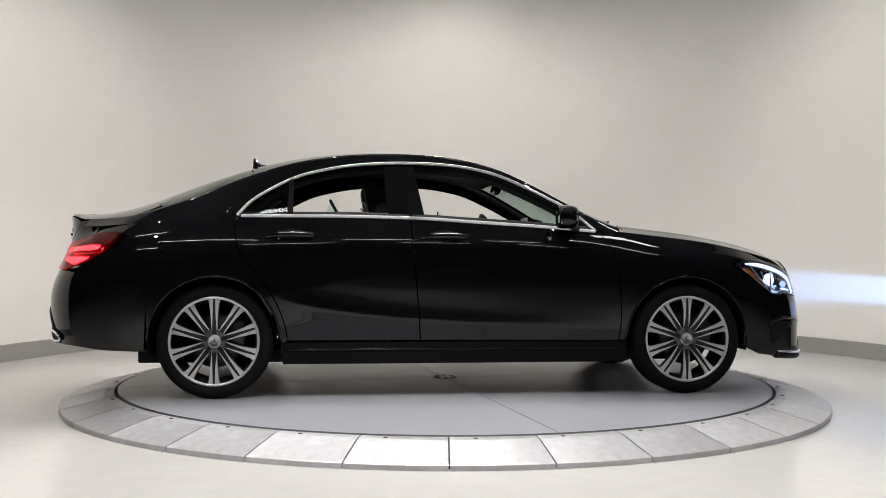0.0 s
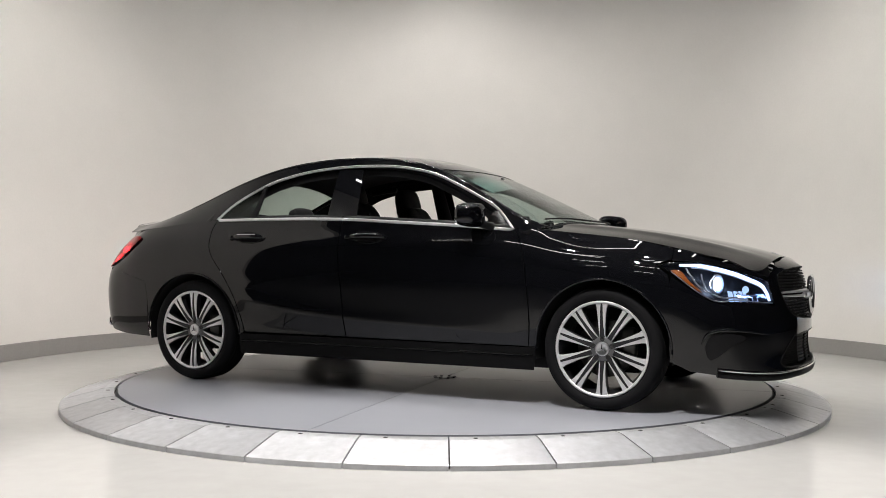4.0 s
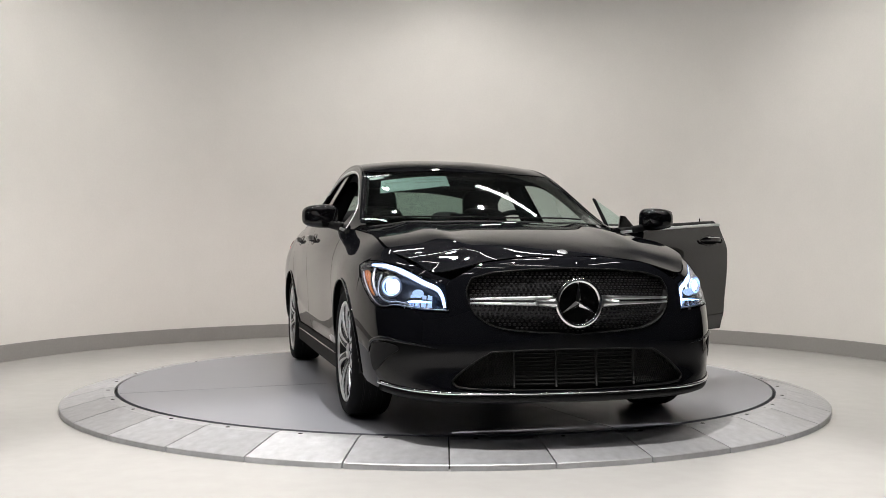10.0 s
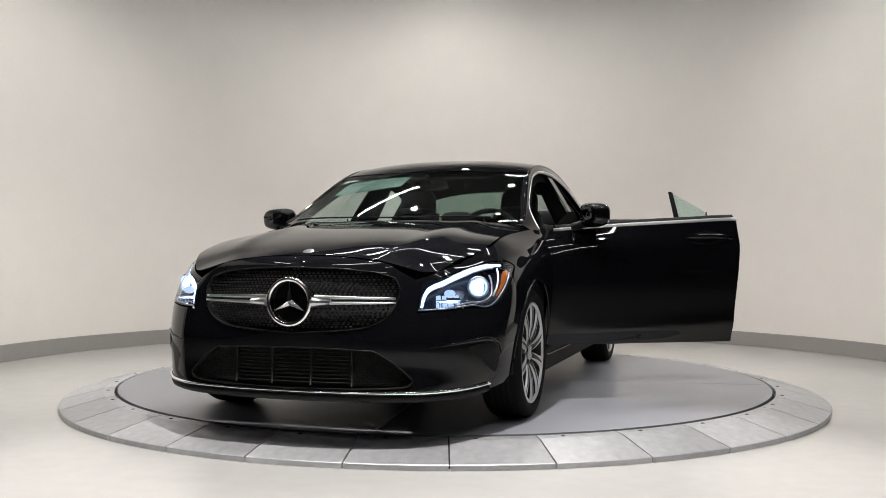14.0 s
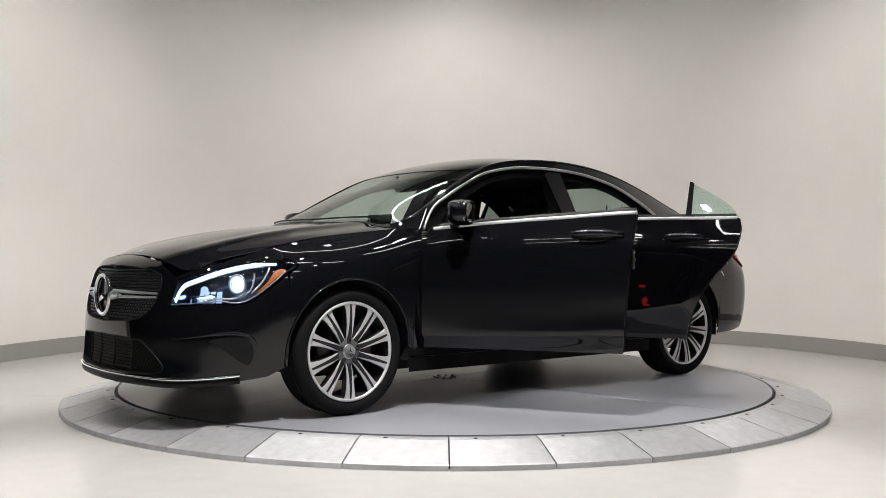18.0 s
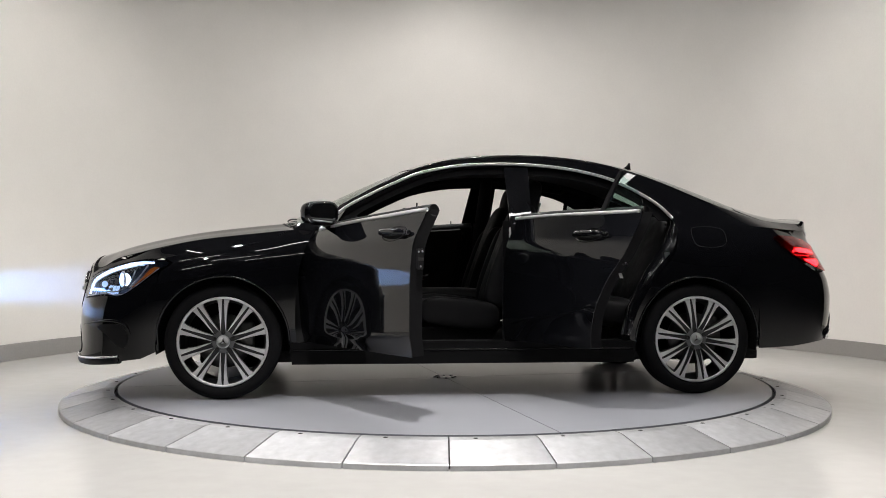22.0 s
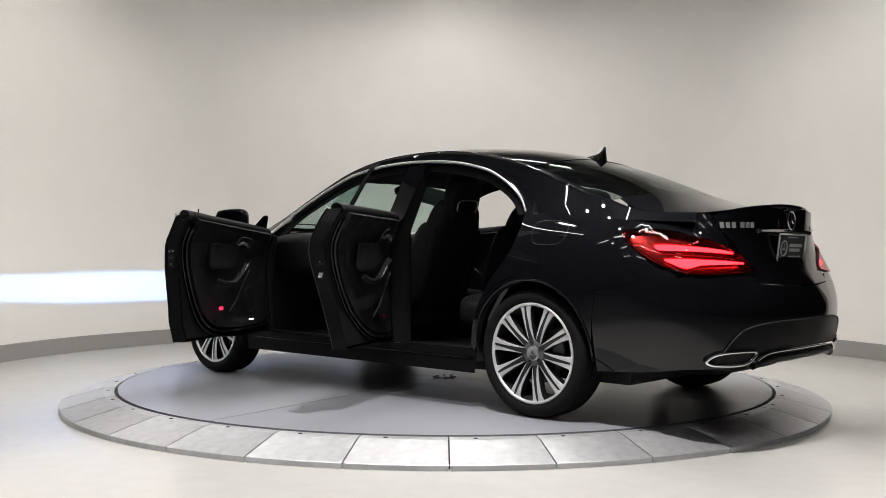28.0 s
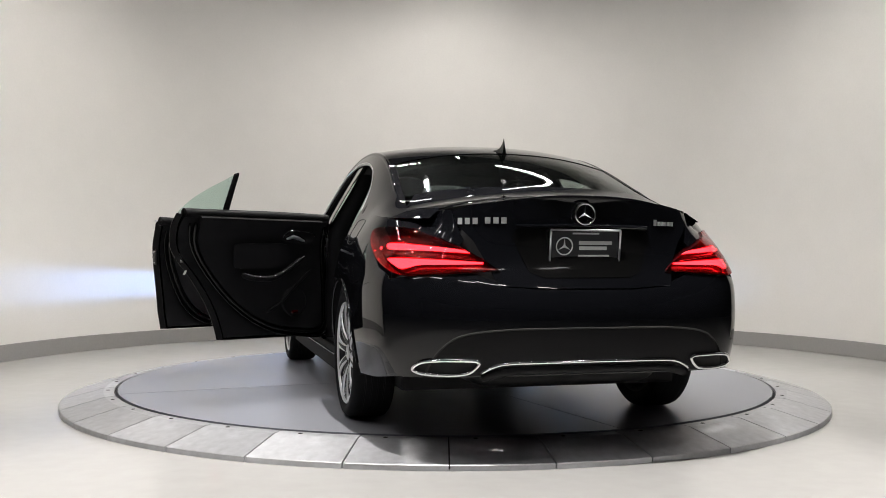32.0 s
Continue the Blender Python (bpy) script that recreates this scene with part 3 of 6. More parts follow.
def edge_distance(poly, pts):
    d = np.full(len(pts), 9.0)
    P = np.array(poly)
    for a, b in zip(P, np.roll(P, -1, 0)):
        ab = b - a
        t = np.clip(((pts - a) @ ab) / max(ab @ ab, 1e-12), 0, 1)
        d = np.minimum(d, np.linalg.norm(pts - a - t[:, None] * ab, axis=1))
    return d


def refine(poly, h):
    out = []
    P = [np.array(p[:2], float) for p in poly]
    for a, b in zip(P, P[1:] + P[:1]):
        k = max(1, int(np.ceil(np.linalg.norm(b - a) / h)))
        out += [tuple(a + (b - a) * i / k) for i in range(k)]
    return out


def sheet(name, outline, lift, material, parent=None, label="", holes=(), h=0.04, thick=0.004, out=0.0, flip=False, origin=None):
    """A curved panel: the outline is drawn on the shape's own plane and lifted to it, with a turned-in edge."""
    loops = [refine(outline, h)] + [refine(o, h) for o in holes]
    P = np.array(loops[0])
    lo, hi = P.min(0), P.max(0)
    gx, gy = np.arange(lo[0] + h / 2, hi[0], h), np.arange(lo[1] + h / 2, hi[1], h)
    pts2 = [p for l in loops for p in l]
    edges, k = [], 0
    for l in loops:
        edges += [(k + i, k + (i + 1) % len(l)) for i in range(len(l))]
        k += len(l)
    if len(gx) and len(gy):
        g = np.array(np.meshgrid(gx, gy)).reshape(2, -1).T
        g = g[inside(loops[0], g) & (edge_distance(loops[0], g) > 0.45 * h)]
        for l in loops[1:]:
            if len(g):
                g = g[~inside(l, g) & (edge_distance(l, g) > 0.45 * h)]
        pts2 += [tuple(p) for p in g]
    res = delaunay_2d_cdt([Vector(p) for p in pts2], edges, [], 0, 1e-7)
    V2, F = np.array([tuple(v) for v in res[0]]), [tuple(f) for f in res[2]]
    cen = np.array([V2[list(f)].mean(0) for f in F])
    keep = inside(loops[0], cen)
    for l in loops[1:]:
        keep &= ~inside(l, cen)
    F = [f for f, kk in zip(F, keep) if kk]
    e = 0.004
    p0 = lift(V2[:, 0], V2[:, 1], out)
    da = lift(V2[:, 0] + e, V2[:, 1], out) - lift(V2[:, 0] - e, V2[:, 1], out)
    db = lift(V2[:, 0], V2[:, 1] + e, out) - lift(V2[:, 0], V2[:, 1] - e, out)
    nrm = np.cross(da, db)
    nrm /= np.maximum(np.linalg.norm(nrm, axis=1), 1e-9)[:, None]
    if flip:
        nrm = -nrm
    a, b, c = p0[[f[0] for f in F]], p0[[f[1] for f in F]], p0[[f[2] for f in F]]
    fn = np.cross(b - a, c - a)
    good = (fn * nrm[[f[0] for f in F]]).sum(1)
    F = [f if g > 0 else f[::-1] for f, g in zip(F, good)]
    inner = p0 - nrm * thick
    n = len(p0)
    count = {}
    for f in F:
        for i in range(3):
            ed = (f[i], f[(i + 1) % 3])
            count[ed] = 1
    rim = [ed for ed in count if (ed[1], ed[0]) not in count]
    verts = [p0, inner]
    faces = list(F) + [tuple(i + n for i in f[::-1]) for f in F]
    norms = [nrm[i] for f in F for i in f] + [-nrm[i] for f in F for i in f[::-1]]
    extra, k = [], 2 * n
    for i, j in rim:
        q = [p0[j], p0[i], inner[i], inner[j]]
        w = np.cross(q[1] - q[0], q[2] - q[0])
        w = w / max(np.linalg.norm(w), 1e-9)
        extra += q
        faces.append((k, k + 1, k + 2, k + 3))
        norms += [w] * 4
        k += 4
    if extra:
        verts.append(np.array(extra))
    allv = np.concatenate(verts)
    if origin is not None:
        allv = allv - np.array(origin)
    me = bpy.data.meshes.new(name)
    me.from_pydata(allv.tolist(), [], faces)
    me.materials.append(material)
    me.shade_smooth()
    me.normals_split_custom_set([tuple(v) for v in norms])
    ob = new(name, me)
    if parent:
        ob.parent = parent
    if origin is not None:
        ob.location = origin
    if label:
        tagged(ob, label)
    return ob


def right(lift):
    """The same lift on the other side of the car."""
    def f(a, b, out=0.0):
        return lift(a, b, out) * np.array((1, -1, 1))
    return f


def both(name, outline, lift, material, parent, label="", **kw):
    a = sheet(name, outline, lift, material, parent, label, flip=FLIP[lift], **kw)
    b = sheet(name, outline, right(lift), material, parent, label, flip=not FLIP[lift], **kw)
    return a, b


FLIP = {side: True, house: True, skin: False, top: False, hood_top: False}


# ---------------------------------------------------------------- wheels
AXLE, WHEEL_Y, WHEEL_Z, TYRE_R = 1.35, 0.775, 0.3175, 0.3185
RIM_R = 0.247


def build_wheel():
    """One wheel about its own axle, outer face towards +y."""
    wheel = holder("wheel")
    bm = bmesh.new()
    lathe(bm, [(RIM_R - 0.004, 0.082), (RIM_R + 0.012, 0.098), (RIM_R + 0.034, 0.104), (TYRE_R - 0.022, 0.100), (TYRE_R - 0.008, 0.088), (TYRE_R - 0.001, 0.070), (TYRE_R, 0.0),
               (TYRE_R - 0.001, -0.070), (TYRE_R - 0.008, -0.088), (TYRE_R - 0.022, -0.100), (RIM_R + 0.02, -0.102), (RIM_R - 0.01, -0.08)], 72)
    bmesh.ops.recalc_face_normals(bm, faces=bm.faces)
    part("tyre", bm, M_TYRE, wheel, "black low-profile road tyre", True)
    # tread grooves as thin dark bands
    for yy in (-0.045, -0.015, 0.015, 0.045):
        bm = bmesh.new()
        lathe(bm, [(TYRE_R + 0.0004, yy - 0.004), (TYRE_R - 0.004, yy), (TYRE_R + 0.0004, yy + 0.004)], 72)
        part("tread_groove", bm, M_GAP, wheel)
    bm = bmesh.new()
    lathe(bm, [(RIM_R - 0.004, 0.078), (RIM_R + 0.003, 0.092), (RIM_R - 0.001, 0.097), (RIM_R - 0.010, 0.095), (RIM_R - 0.013, 0.086)], 72)
    part("rim", bm, M_ALLOY, wheel, "machined silver rim", True)
    bm = bmesh.new()
    lathe(bm, [(RIM_R - 0.012, 0.086), (RIM_R - 0.020, 0.060), (RIM_R - 0.030, 0.02), (RIM_R - 0.03, -0.08), (RIM_R - 0.004, -0.09)], 72)
    part("rim_barrel", bm, M_WHEELDARK, wheel, "dark inside of the rim", True)
    # ten broad spokes with bright edges and a dark wedge down the middle
    for k in range(10):
        a = math.pi / 2 + 2 * math.pi * k / 10
        d, n = Vector((math.cos(a), 0, math.sin(a))), Vector((-math.sin(a), 0, math.cos(a)))
        st = [(0.050, 0.0150, 0.070), (0.085, 0.0175, 0.082), (0.13, 0.0195, 0.090), (0.18, 0.0240, 0.093), (0.215, 0.0285, 0.092), (RIM_R - 0.008, 0.038, 0.088)]
        bm = bmesh.new()
        rows = []
        for rr, w, yy in st:
            b = d * rr
            rows.append([bm.verts.new(b + n * s * w * f + Vector((0, yy - dz, 0))) for s, f, dz in ((-1, 1.0, 0.045), (-1, 1.0, 0.006), (-1, 0.90, 0.0), (1, 0.90, 0.0), (1, 1.0, 0.006), (1, 1.0, 0.045))])
        for p, q in zip(rows, rows[1:]):
            for i in range(5):
                bm.faces.new((p[i], p[i + 1], q[i + 1], q[i])).material_index = int(i in (0, 4))
        bmesh.ops.recalc_face_normals(bm, faces=bm.faces)
        sp = part("spoke", bm, M_ALLOY, wheel)
        sp.data.materials.append(M_WHEELDARK)
        bm = bmesh.new()
        rows = []
        for rr, w, yy in ((0.050, 0.0142, 0.0712), (0.085, 0.0112, 0.0832), (0.13, 0.0086, 0.0912), (0.18, 0.0070, 0.0942), (0.215, 0.0062, 0.0932), (0.236, 0.0045, 0.0912)):
            b = d * rr
            rows.append([bm.verts.new(b + n * s * w + Vector((0, yy - dz, 0))) for s, dz in ((-1, 0.0), (-0.5, 0.0006), (0.5, 0.0006), (1, 0.0))])
        for p, q in zip(rows, rows[1:]):
            for i in range(3):
                bm.faces.new((p[i], p[i + 1], q[i + 1], q[i]))
        bmesh.ops.recalc_face_normals(bm, faces=bm.faces)
        part("spoke_groove", bm, M_WHEELDARK, sp)
    bm = bmesh.new()
    lathe(bm, [(0.066, 0.03), (0.066, 0.070), (0.060, 0.076), (0.036, 0.077)], 40)
    part("hub", bm, M_HUB, wheel, "dark grey hub face", True)
    bm = bmesh.new()
    lathe(bm, [(0.037, 0.070), (0.037, 0.081), (0.033, 0.084), (0.030, 0.083), (0.0, 0.083)], 40)
    cap = part("centre_cap", bm, M_SATIN, wheel, "silver centre cap with a raised star", True)
    star(0.029, 0.0885, cap, M_CHROME, axis="Y", deep=0.004)
    for k in range(5):
        a = math.pi / 2 + 2 * math.pi * (k) / 5
        bm = bmesh.new()
        lathe(bm, [(0.0125, 0.060), (0.0125, 0.0795), (0.009, 0.0805), (0.0, 0.076)], 12)
        for v in bm.verts:
            v.co += Vector((0.052 * math.cos(a), 0, 0.052 * math.sin(a)))
        part("wheel_bolt", bm, M_GAP, wheel)
    bm = bmesh.new()
    lathe(bm, [(0.07, 0.02), (0.15, 0.02), (0.15, -0.006), (0.07, -0.006)], 48)
    part("brake_disc", bm, M_STEEL, wheel, "grey steel brake disc", True)
    superball("brake_caliper", (-0.125, 0.012, 0.03), (0.042, 0.034, 0.085), M_STEEL, wheel, 0.5, 0.5, label="grey brake caliper", n=10)
    bm = bmesh.new()
    lathe(bm, [(0.0, 0.035), (0.068, 0.032), (0.075, 0.018), (0.0, 0.0)], 32)
    part("brake_hat", bm, M_PLAST, wheel, "", True)
    return wheel


def star(r, h, parent, material, axis="Y", deep=0.006, sign=1):
    """Three tapered, ridged blades from the middle."""
    bm = bmesh.new()
    for k in range(3):
        a = math.pi / 2 + 2 * math.pi * k / 3
        d, n = Vector((math.cos(a), math.sin(a))), Vector((-math.sin(a), math.cos(a)))
        w = r * 0.14
        q = [(d * r * 0.98, 0.0), (n * w + d * 0.1 * r, 0.0), (n * -w + d * 0.1 * r, 0.0), (d * -0.02 * r, deep), (d * r * 0.96, deep * 0.2), (d * -0.19 * r, 0.0)]
        vs = []
        for p, z in q:
            if axis == "Y":
                vs.append(bm.verts.new((p.x, h + z, p.y)))
            else:
                vs.append(bm.verts.new((h + sign * z, p.x, p.y)))
        for f in ((0, 1, 3), (0, 3, 2), (1, 5, 3), (5, 2, 3)):
            bm.faces.new([vs[i] for i in f])
    bmesh.ops.recalc_face_normals(bm, faces=bm.faces)
    return part("star_blades", bm, material, parent)


# ---------------------------------------------------------------- the car
CAR = holder("car")
tagged(CAR, "glossy black four-door sedan with two doors open and lights on", "car")
ARCH_R = 0.362


def arc_pts(cx, cz, r, a0, a1, n):
    return [(cx + r * math.cos(radians(a)), cz + r * math.sin(radians(a))) for a in np.linspace(a0, a1, n)]


FRONT_CUT = [(0.945, 0.315), (0.955, 0.45), (0.935, 0.70), (0.895, 0.85), (0.845, 0.936)]
MID_CUT = [(-0.262, 1.012), (-0.245, 0.8), (-0.222, 0.55), (-0.205, 0.32)]
REAR_CUT = [(-1.232, 1.018), (-1.245, 0.95), (-1.215, 0.82), (-1.10, 0.675), (-1.015, 0.54), (-0.968, 0.42), (-0.948, 0.322)]
DLO = [(0.826, 0.944), (0.70, 1.062), (0.573, 1.136), (0.408, 1.218), (0.243, 1.286), (0.01, 1.332), (-0.205, 1.344), (-0.39, 1.342), (-0.59, 1.326), (-0.755, 1.297), (-0.915, 1.251), (-1.075, 1.168), (-1.17, 1.100), (-1.238, 1.024)]
GAP = 0.0035


def shifted(pts, dx):
    return [(x + dx, z) for x, z in pts]


def belt_line(x0, x1, n, dz=0.0):
    return [(x, float(BELT(x)) + dz) for x in np.linspace(x0, x1, n)]


def build_body():
    body = holder("body")
    body.parent = CAR
    fender = rounded(shifted(FRONT_CUT, GAP), 5) + [(x, float(FENDER_Z(x))) for x in np.linspace(0.90, 1.705, 12)] + \
        [(1.705, 0.784), (1.655, 0.768), (1.628, 0.752), (1.650, 0.733), (1.690, 0.706), (1.700, 0.66), (1.708, 0.5)] + arc_pts(AXLE, WHEEL_Z, ARCH_R, 8, 180, 26) + [(0.985, 0.315)]
    quarter = [(ux(x), z) for x, z in rounded(shifted(REAR_CUT, -GAP)[::-1], 5) + belt_line(-1.30, -2.10, 12)] + [(ux(-2.105), 0.990), (uy(0.74, True), 0.993), (uy(0.66, True), 0.993), (uy(0.605, True), 0.990), (uy(0.580, True), 0.93), (uy(0.54, True), 0.86)] + \
        [(uy(0.56, True), 0.838), (uy(0.66, True), 0.874), (ux(-2.08), 0.898), (ux(-1.98), 0.916), (ux(-1.88), 0.918), (ux(-1.867), 0.895), (ux(-1.93), 0.815), (ux(-2.02), 0.745), (ux(-2.10), 0.718), (ux(-2.12), 0.694)] + \
        [(ux(-1.95), 0.679), (ux(-1.86), 0.656), (ux(-1.735), 0.626), (ux(-1.715), 0.5)] + \
        [(ux(x), z) for x, z in arc_pts(-AXLE, WHEEL_Z, ARCH_R, 172, 0, 26) + [(-0.985, 0.30)]]
    both("front_fender", fender, side, M_PAINT, body)
    sheet("rear_quarter", quarter, skin, M_PAINT, body)
    sheet("rear_quarter", [(-u, z) for u, z in quarter], skin, M_PAINT, body)
    sill = [(x, 0.309) for x in np.linspace(0.985, -0.985, 20)] + [(x, 0.188) for x in np.linspace(-0.975, 0.975, 20)]
    for o in both("side_sill", sill, side, M_SILL, body, out=0.004):
        pass
    for s in (1, -1):
        tube("sill_strip", [(x, s * (float(side(x, 0.268)[0, 1]) + 0.004), 0.268) for x in np.linspace(-0.97, 0.97, 24)], 0.006, M_GLOSS, body)
    # roof, hood and boot
    hood = [(x, float(HOOD_Y(x)) - 0.012) for x in np.linspace(0.955, 1.86, 14)] + rounded([(1.98, 0.648), (2.050, 0.602), (2.094, 0.540), (2.116, 0.42), (2.130, 0.22), (2.134, 0.0)], 5)
    hood = hood + [(x, -y) for x, y in hood[::-1][1:]]
    sheet("hood", hood + [(0.99, -0.5), (1.05, -0.25), (1.07, 0.0), (1.05, 0.25), (0.99, 0.5)], hood_top, M_PAINT, body, h=0.035)
    ws_top, ws_bot = [(0.285, -0.585), (0.335, -0.4), (0.36, 0), (0.335, 0.4), (0.285, 0.585)], [(0.955, 0.695), (1.03, 0.45), (1.065, 0.2), (1.07, 0), (1.065, -0.2), (1.03, -0.45), (0.955, -0.695)]
    rim_l = [(x, float(RAIL_Y(x)) - 0.028) for x in np.linspace(0.30, 0.95, 12)]
    wind = rounded(ws_top, 5)[1:-1] + rim_l + rounded(ws_bot, 4)[1:-1] + [(x, -y) for x, y in rim_l[::-1]]
    sheet("windscreen", wind, top, M_GLASS, body, "green-tinted windscreen", h=0.05, thick=0.005, out=-0.003).visible_shadow = False
    rg_top, rg_bot = [(-1.17, 0.555), (-1.20, 0.3), (-1.21, 0), (-1.20, -0.3), (-1.17, -0.555)], [(-1.68, -0.60), (-1.775, -0.3), (-1.80, 0), (-1.775, 0.3), (-1.68, 0.60)]
    rim_r = [(x, -(float(RAIL_Y(x)) - 0.035)) for x in np.linspace(-1.20, -1.66, 12)]
    rearg = rounded(rg_top, 5) + rim_r + rounded(rg_bot, 5) + [(x, -y) for x, y in rim_r[::-1]]
    sheet("rear_window", rearg, top, M_REARG, body, "dark tinted rear window", h=0.05, thick=0.005, out=-0.003).visible_shadow = False
    rails_l = [(x, float(RAIL_Y(x))) for x in np.linspace(0.27, -1.16, 24)]
    roof = [(0.295, 0.600)] + [(x - 0.006, y) for x, y in rounded(ws_top[::-1], 5)[1:-1]] + [(0.295, -0.600)] + [(x, -y) for x, y in rails_l] + [(x + 0.006, y) for x, y in rounded(rg_top[::-1], 5)[1:-1]] + rails_l[::-1]
    sheet("roof", roof, top, M_PAINT, body, h=0.05)
    # narrow paint strips beside the windscreen and the rear window
    for s in (1, -1):
        strip = [(x, s * float(RAIL_Y(x))) for x in np.linspace(0.30, 1.0, 14)] + [(x, s * (float(RAIL_Y(x)) - 0.024)) for x in np.linspace(1.0, 0.30, 14)]
        sheet("windscreen_pillar", strip, top, M_PAINT, body, h=0.03)
        strip = [(x, s * float(RAIL_Y(x))) for x in np.linspace(-1.165, -1.80, 16)] + [(x, s * (float(RAIL_Y(x)) - 0.031)) for x in np.linspace(-1.66, -1.185, 14)]
        sheet("rear_pillar_edge", strip, top, M_PAINT, body, h=0.03)
    boot_f = [(x - 0.008, y) for x, y in rounded(rg_bot, 5)]
    boot = boot_f + [(x, float(RAIL_Y(x)) - 0.004) for x in np.linspace(-1.82, -2.10, 6)] + rounded([(-2.125, 0.548), (-2.19, 0.43), (-2.245, 0.2), (-2.25, 0.0), (-2.245, -0.2), (-2.19, -0.43), (-2.125, -0.548)], 4) + \
        [(x, -(float(RAIL_Y(x)) - 0.004)) for x in np.linspace(-2.10, -1.82, 6)]
    sheet("boot_lid", boot, top, M_PAINT, body, h=0.04)
    # cabin sides: one frame round the window opening, down to the belt
    frame_o = [(x, float(RAIL_Z(x))) for x in np.linspace(0.98, -2.085, 64)] + [(x, float(BELT(x))) for x in np.linspace(-2.11, -1.245, 16)] + [(-1.238, 1.026)]
    frame_i = rounded(DLO[::-1], 4)
    for lf, fl in ((house, True), (right(house), False)):
        sheet("cabin_frame", frame_o + frame_i + [(0.86, 0.940), (0.97, 0.935)], lf, M_PAINT, body, h=0.04, flip=fl)
        sheet("middle_pillar", [(-0.255, 1.328), (-0.40, 1.328), (-0.385, 0.90), (-0.262, 0.90)] if fl else [(-0.235, 1.328), (-0.41, 1.328), (-0.385, 1.0), (-0.172, 1.0)], lf, M_PAINT, body, h=0.05, out=-0.014, flip=fl)
    for s in (1, -1):
        arch = [house(x, z, -0.006)[0] * np.array((1, s, 1)) for x, z in rounded(DLO, 6)]
        edge = [(x, s * (float(RAIL_Y(x)) - 0.006), float(RAIL_Z(x)) - 0.011) for x in np.linspace(0.93, -1.78, 60)]
        tube("roof_edge", edge, [0.004] + [0.0145] * 52 + [0.0145 - 0.0018 * k for k in range(7)], M_PAINT, body, sides=14)
        tube("chrome_arch", arch, 0.0092, M_STRIP, body, "bright chrome strip round the side windows", flat=0.6)
    # bumpers
    build_front(body)
    build_rear(body)
    # inner floor, bulkheads and wheel housings
    box("floor_pan", (-0.15, 0, 0.215), (3.3, 1.36, 0.07), M_CORE, body, 0.02)
    box("engine_block", (1.52, 0, 0.50), (0.95, 0.98, 0.50), M_CORE, body, 0.05)
    box("boot_box", (-1.72, 0, 0.62), (0.85, 1.02, 0.60), M_CORE, body, 0.05)
    for x in (AXLE, -AXLE):
        for s in (1, -1):
            bm = bmesh.new()
            lathe(bm, [(ARCH_R + 0.004, 0.86 * s), (ARCH_R + 0.004, 0.50 * s), (0.05, 0.50 * s)], 36, "Y", math.pi * 1.12, -0.19)
            for v in bm.verts:
                v.co += Vector((x, 0, WHEEL_Z))
            part("wheel_housing", bm, M_CORE, body)
            lip = [(p[0], p[1] * s, p[2]) for p in (side(a, b, 0.001)[0] for a, b in arc_pts(x, WHEEL_Z, ARCH_R, -2, 182, 40))]
            tube("arch_lip", lip, 0.006, M_PAINT, body, sides=8)
    return body


def build_front(body):
    U = ux(1.70)
    lamp_low = [(ux(1.703), 0.700), (1.074, 0.620), (0.99, 0.571), (0.925, 0.561), (0.865, 0.567), (0.79, 0.563), (0.696, 0.555), (0.576, 0.549)]
    lamp_in = [(0.588, 0.60), (0.598, 0.662)]
    up = rounded(lamp_low, 4)
    # main bumper skin with openings
    half = [(u, z) for u, z in up] + lamp_in + [(0.580, 0.690), (uy(0.505), 0.722), (uy(0.42), 0.764), (uy(0.2), 0.790)]
    low = [(U, 0.5), (ux(1.700), 0.42), (ux(1.70), 0.27), (ux(1.80), 0.225), (ux(2.0), 0.198), (uy(0.55), 0.178), (uy(0.3), 0.172)]
    outline = half + [(0.0, 0.796)] + [(-u, z) for u, z in half[::-1]] + [(-u, z) for u, z in low] + [(0.0, 0.17)] + low[::-1]
    g = [(uy(0.470), 0.700), (uy(0.492), 0.645), (uy(0.455), 0.550), (uy(0.36), 0.492), (uy(0.18), 0.470)]
    grille = rounded(g, 4) + [(0.0, 0.462)] + [(-u, z) for u, z in rounded(g, 4)[::-1]] + [(-uy(0.38), 0.724), (-uy(0.2), 0.739), (0.0, 0.744), (uy(0.2), 0.739), (uy(0.38), 0.724)]
    i = [(uy(0.38), 0.388), (uy(0.46), 0.340), (uy(0.545), 0.265), (uy(0.52), 0.238), (uy(0.3), 0.226)]
    intake = rounded(i, 4) + [(0.0, 0.222)] + [(-u, z) for u, z in rounded(i, 4)[::-1]] + [(-uy(0.2), 0.396), (0.0, 0.398), (uy(0.2), 0.396)]
    sheet("front_bumper", outline, skin, M_PAINT, body, holes=[grille, intake], h=0.035)
    # dark mesh behind the openings
    sheet("grille_back", grille, skin, M_CORE, body, h=0.06, out=-0.035)
    sheet("intake_back", intake, skin, M_CORE, body, h=0.06, out=-0.045)
    for name, hole, deep in (("grille_wall", grille, -0.036), ("intake_wall", intake, -0.046)):
        band(name, hole, skin, -0.002, deep, M_CORE, False).parent = body


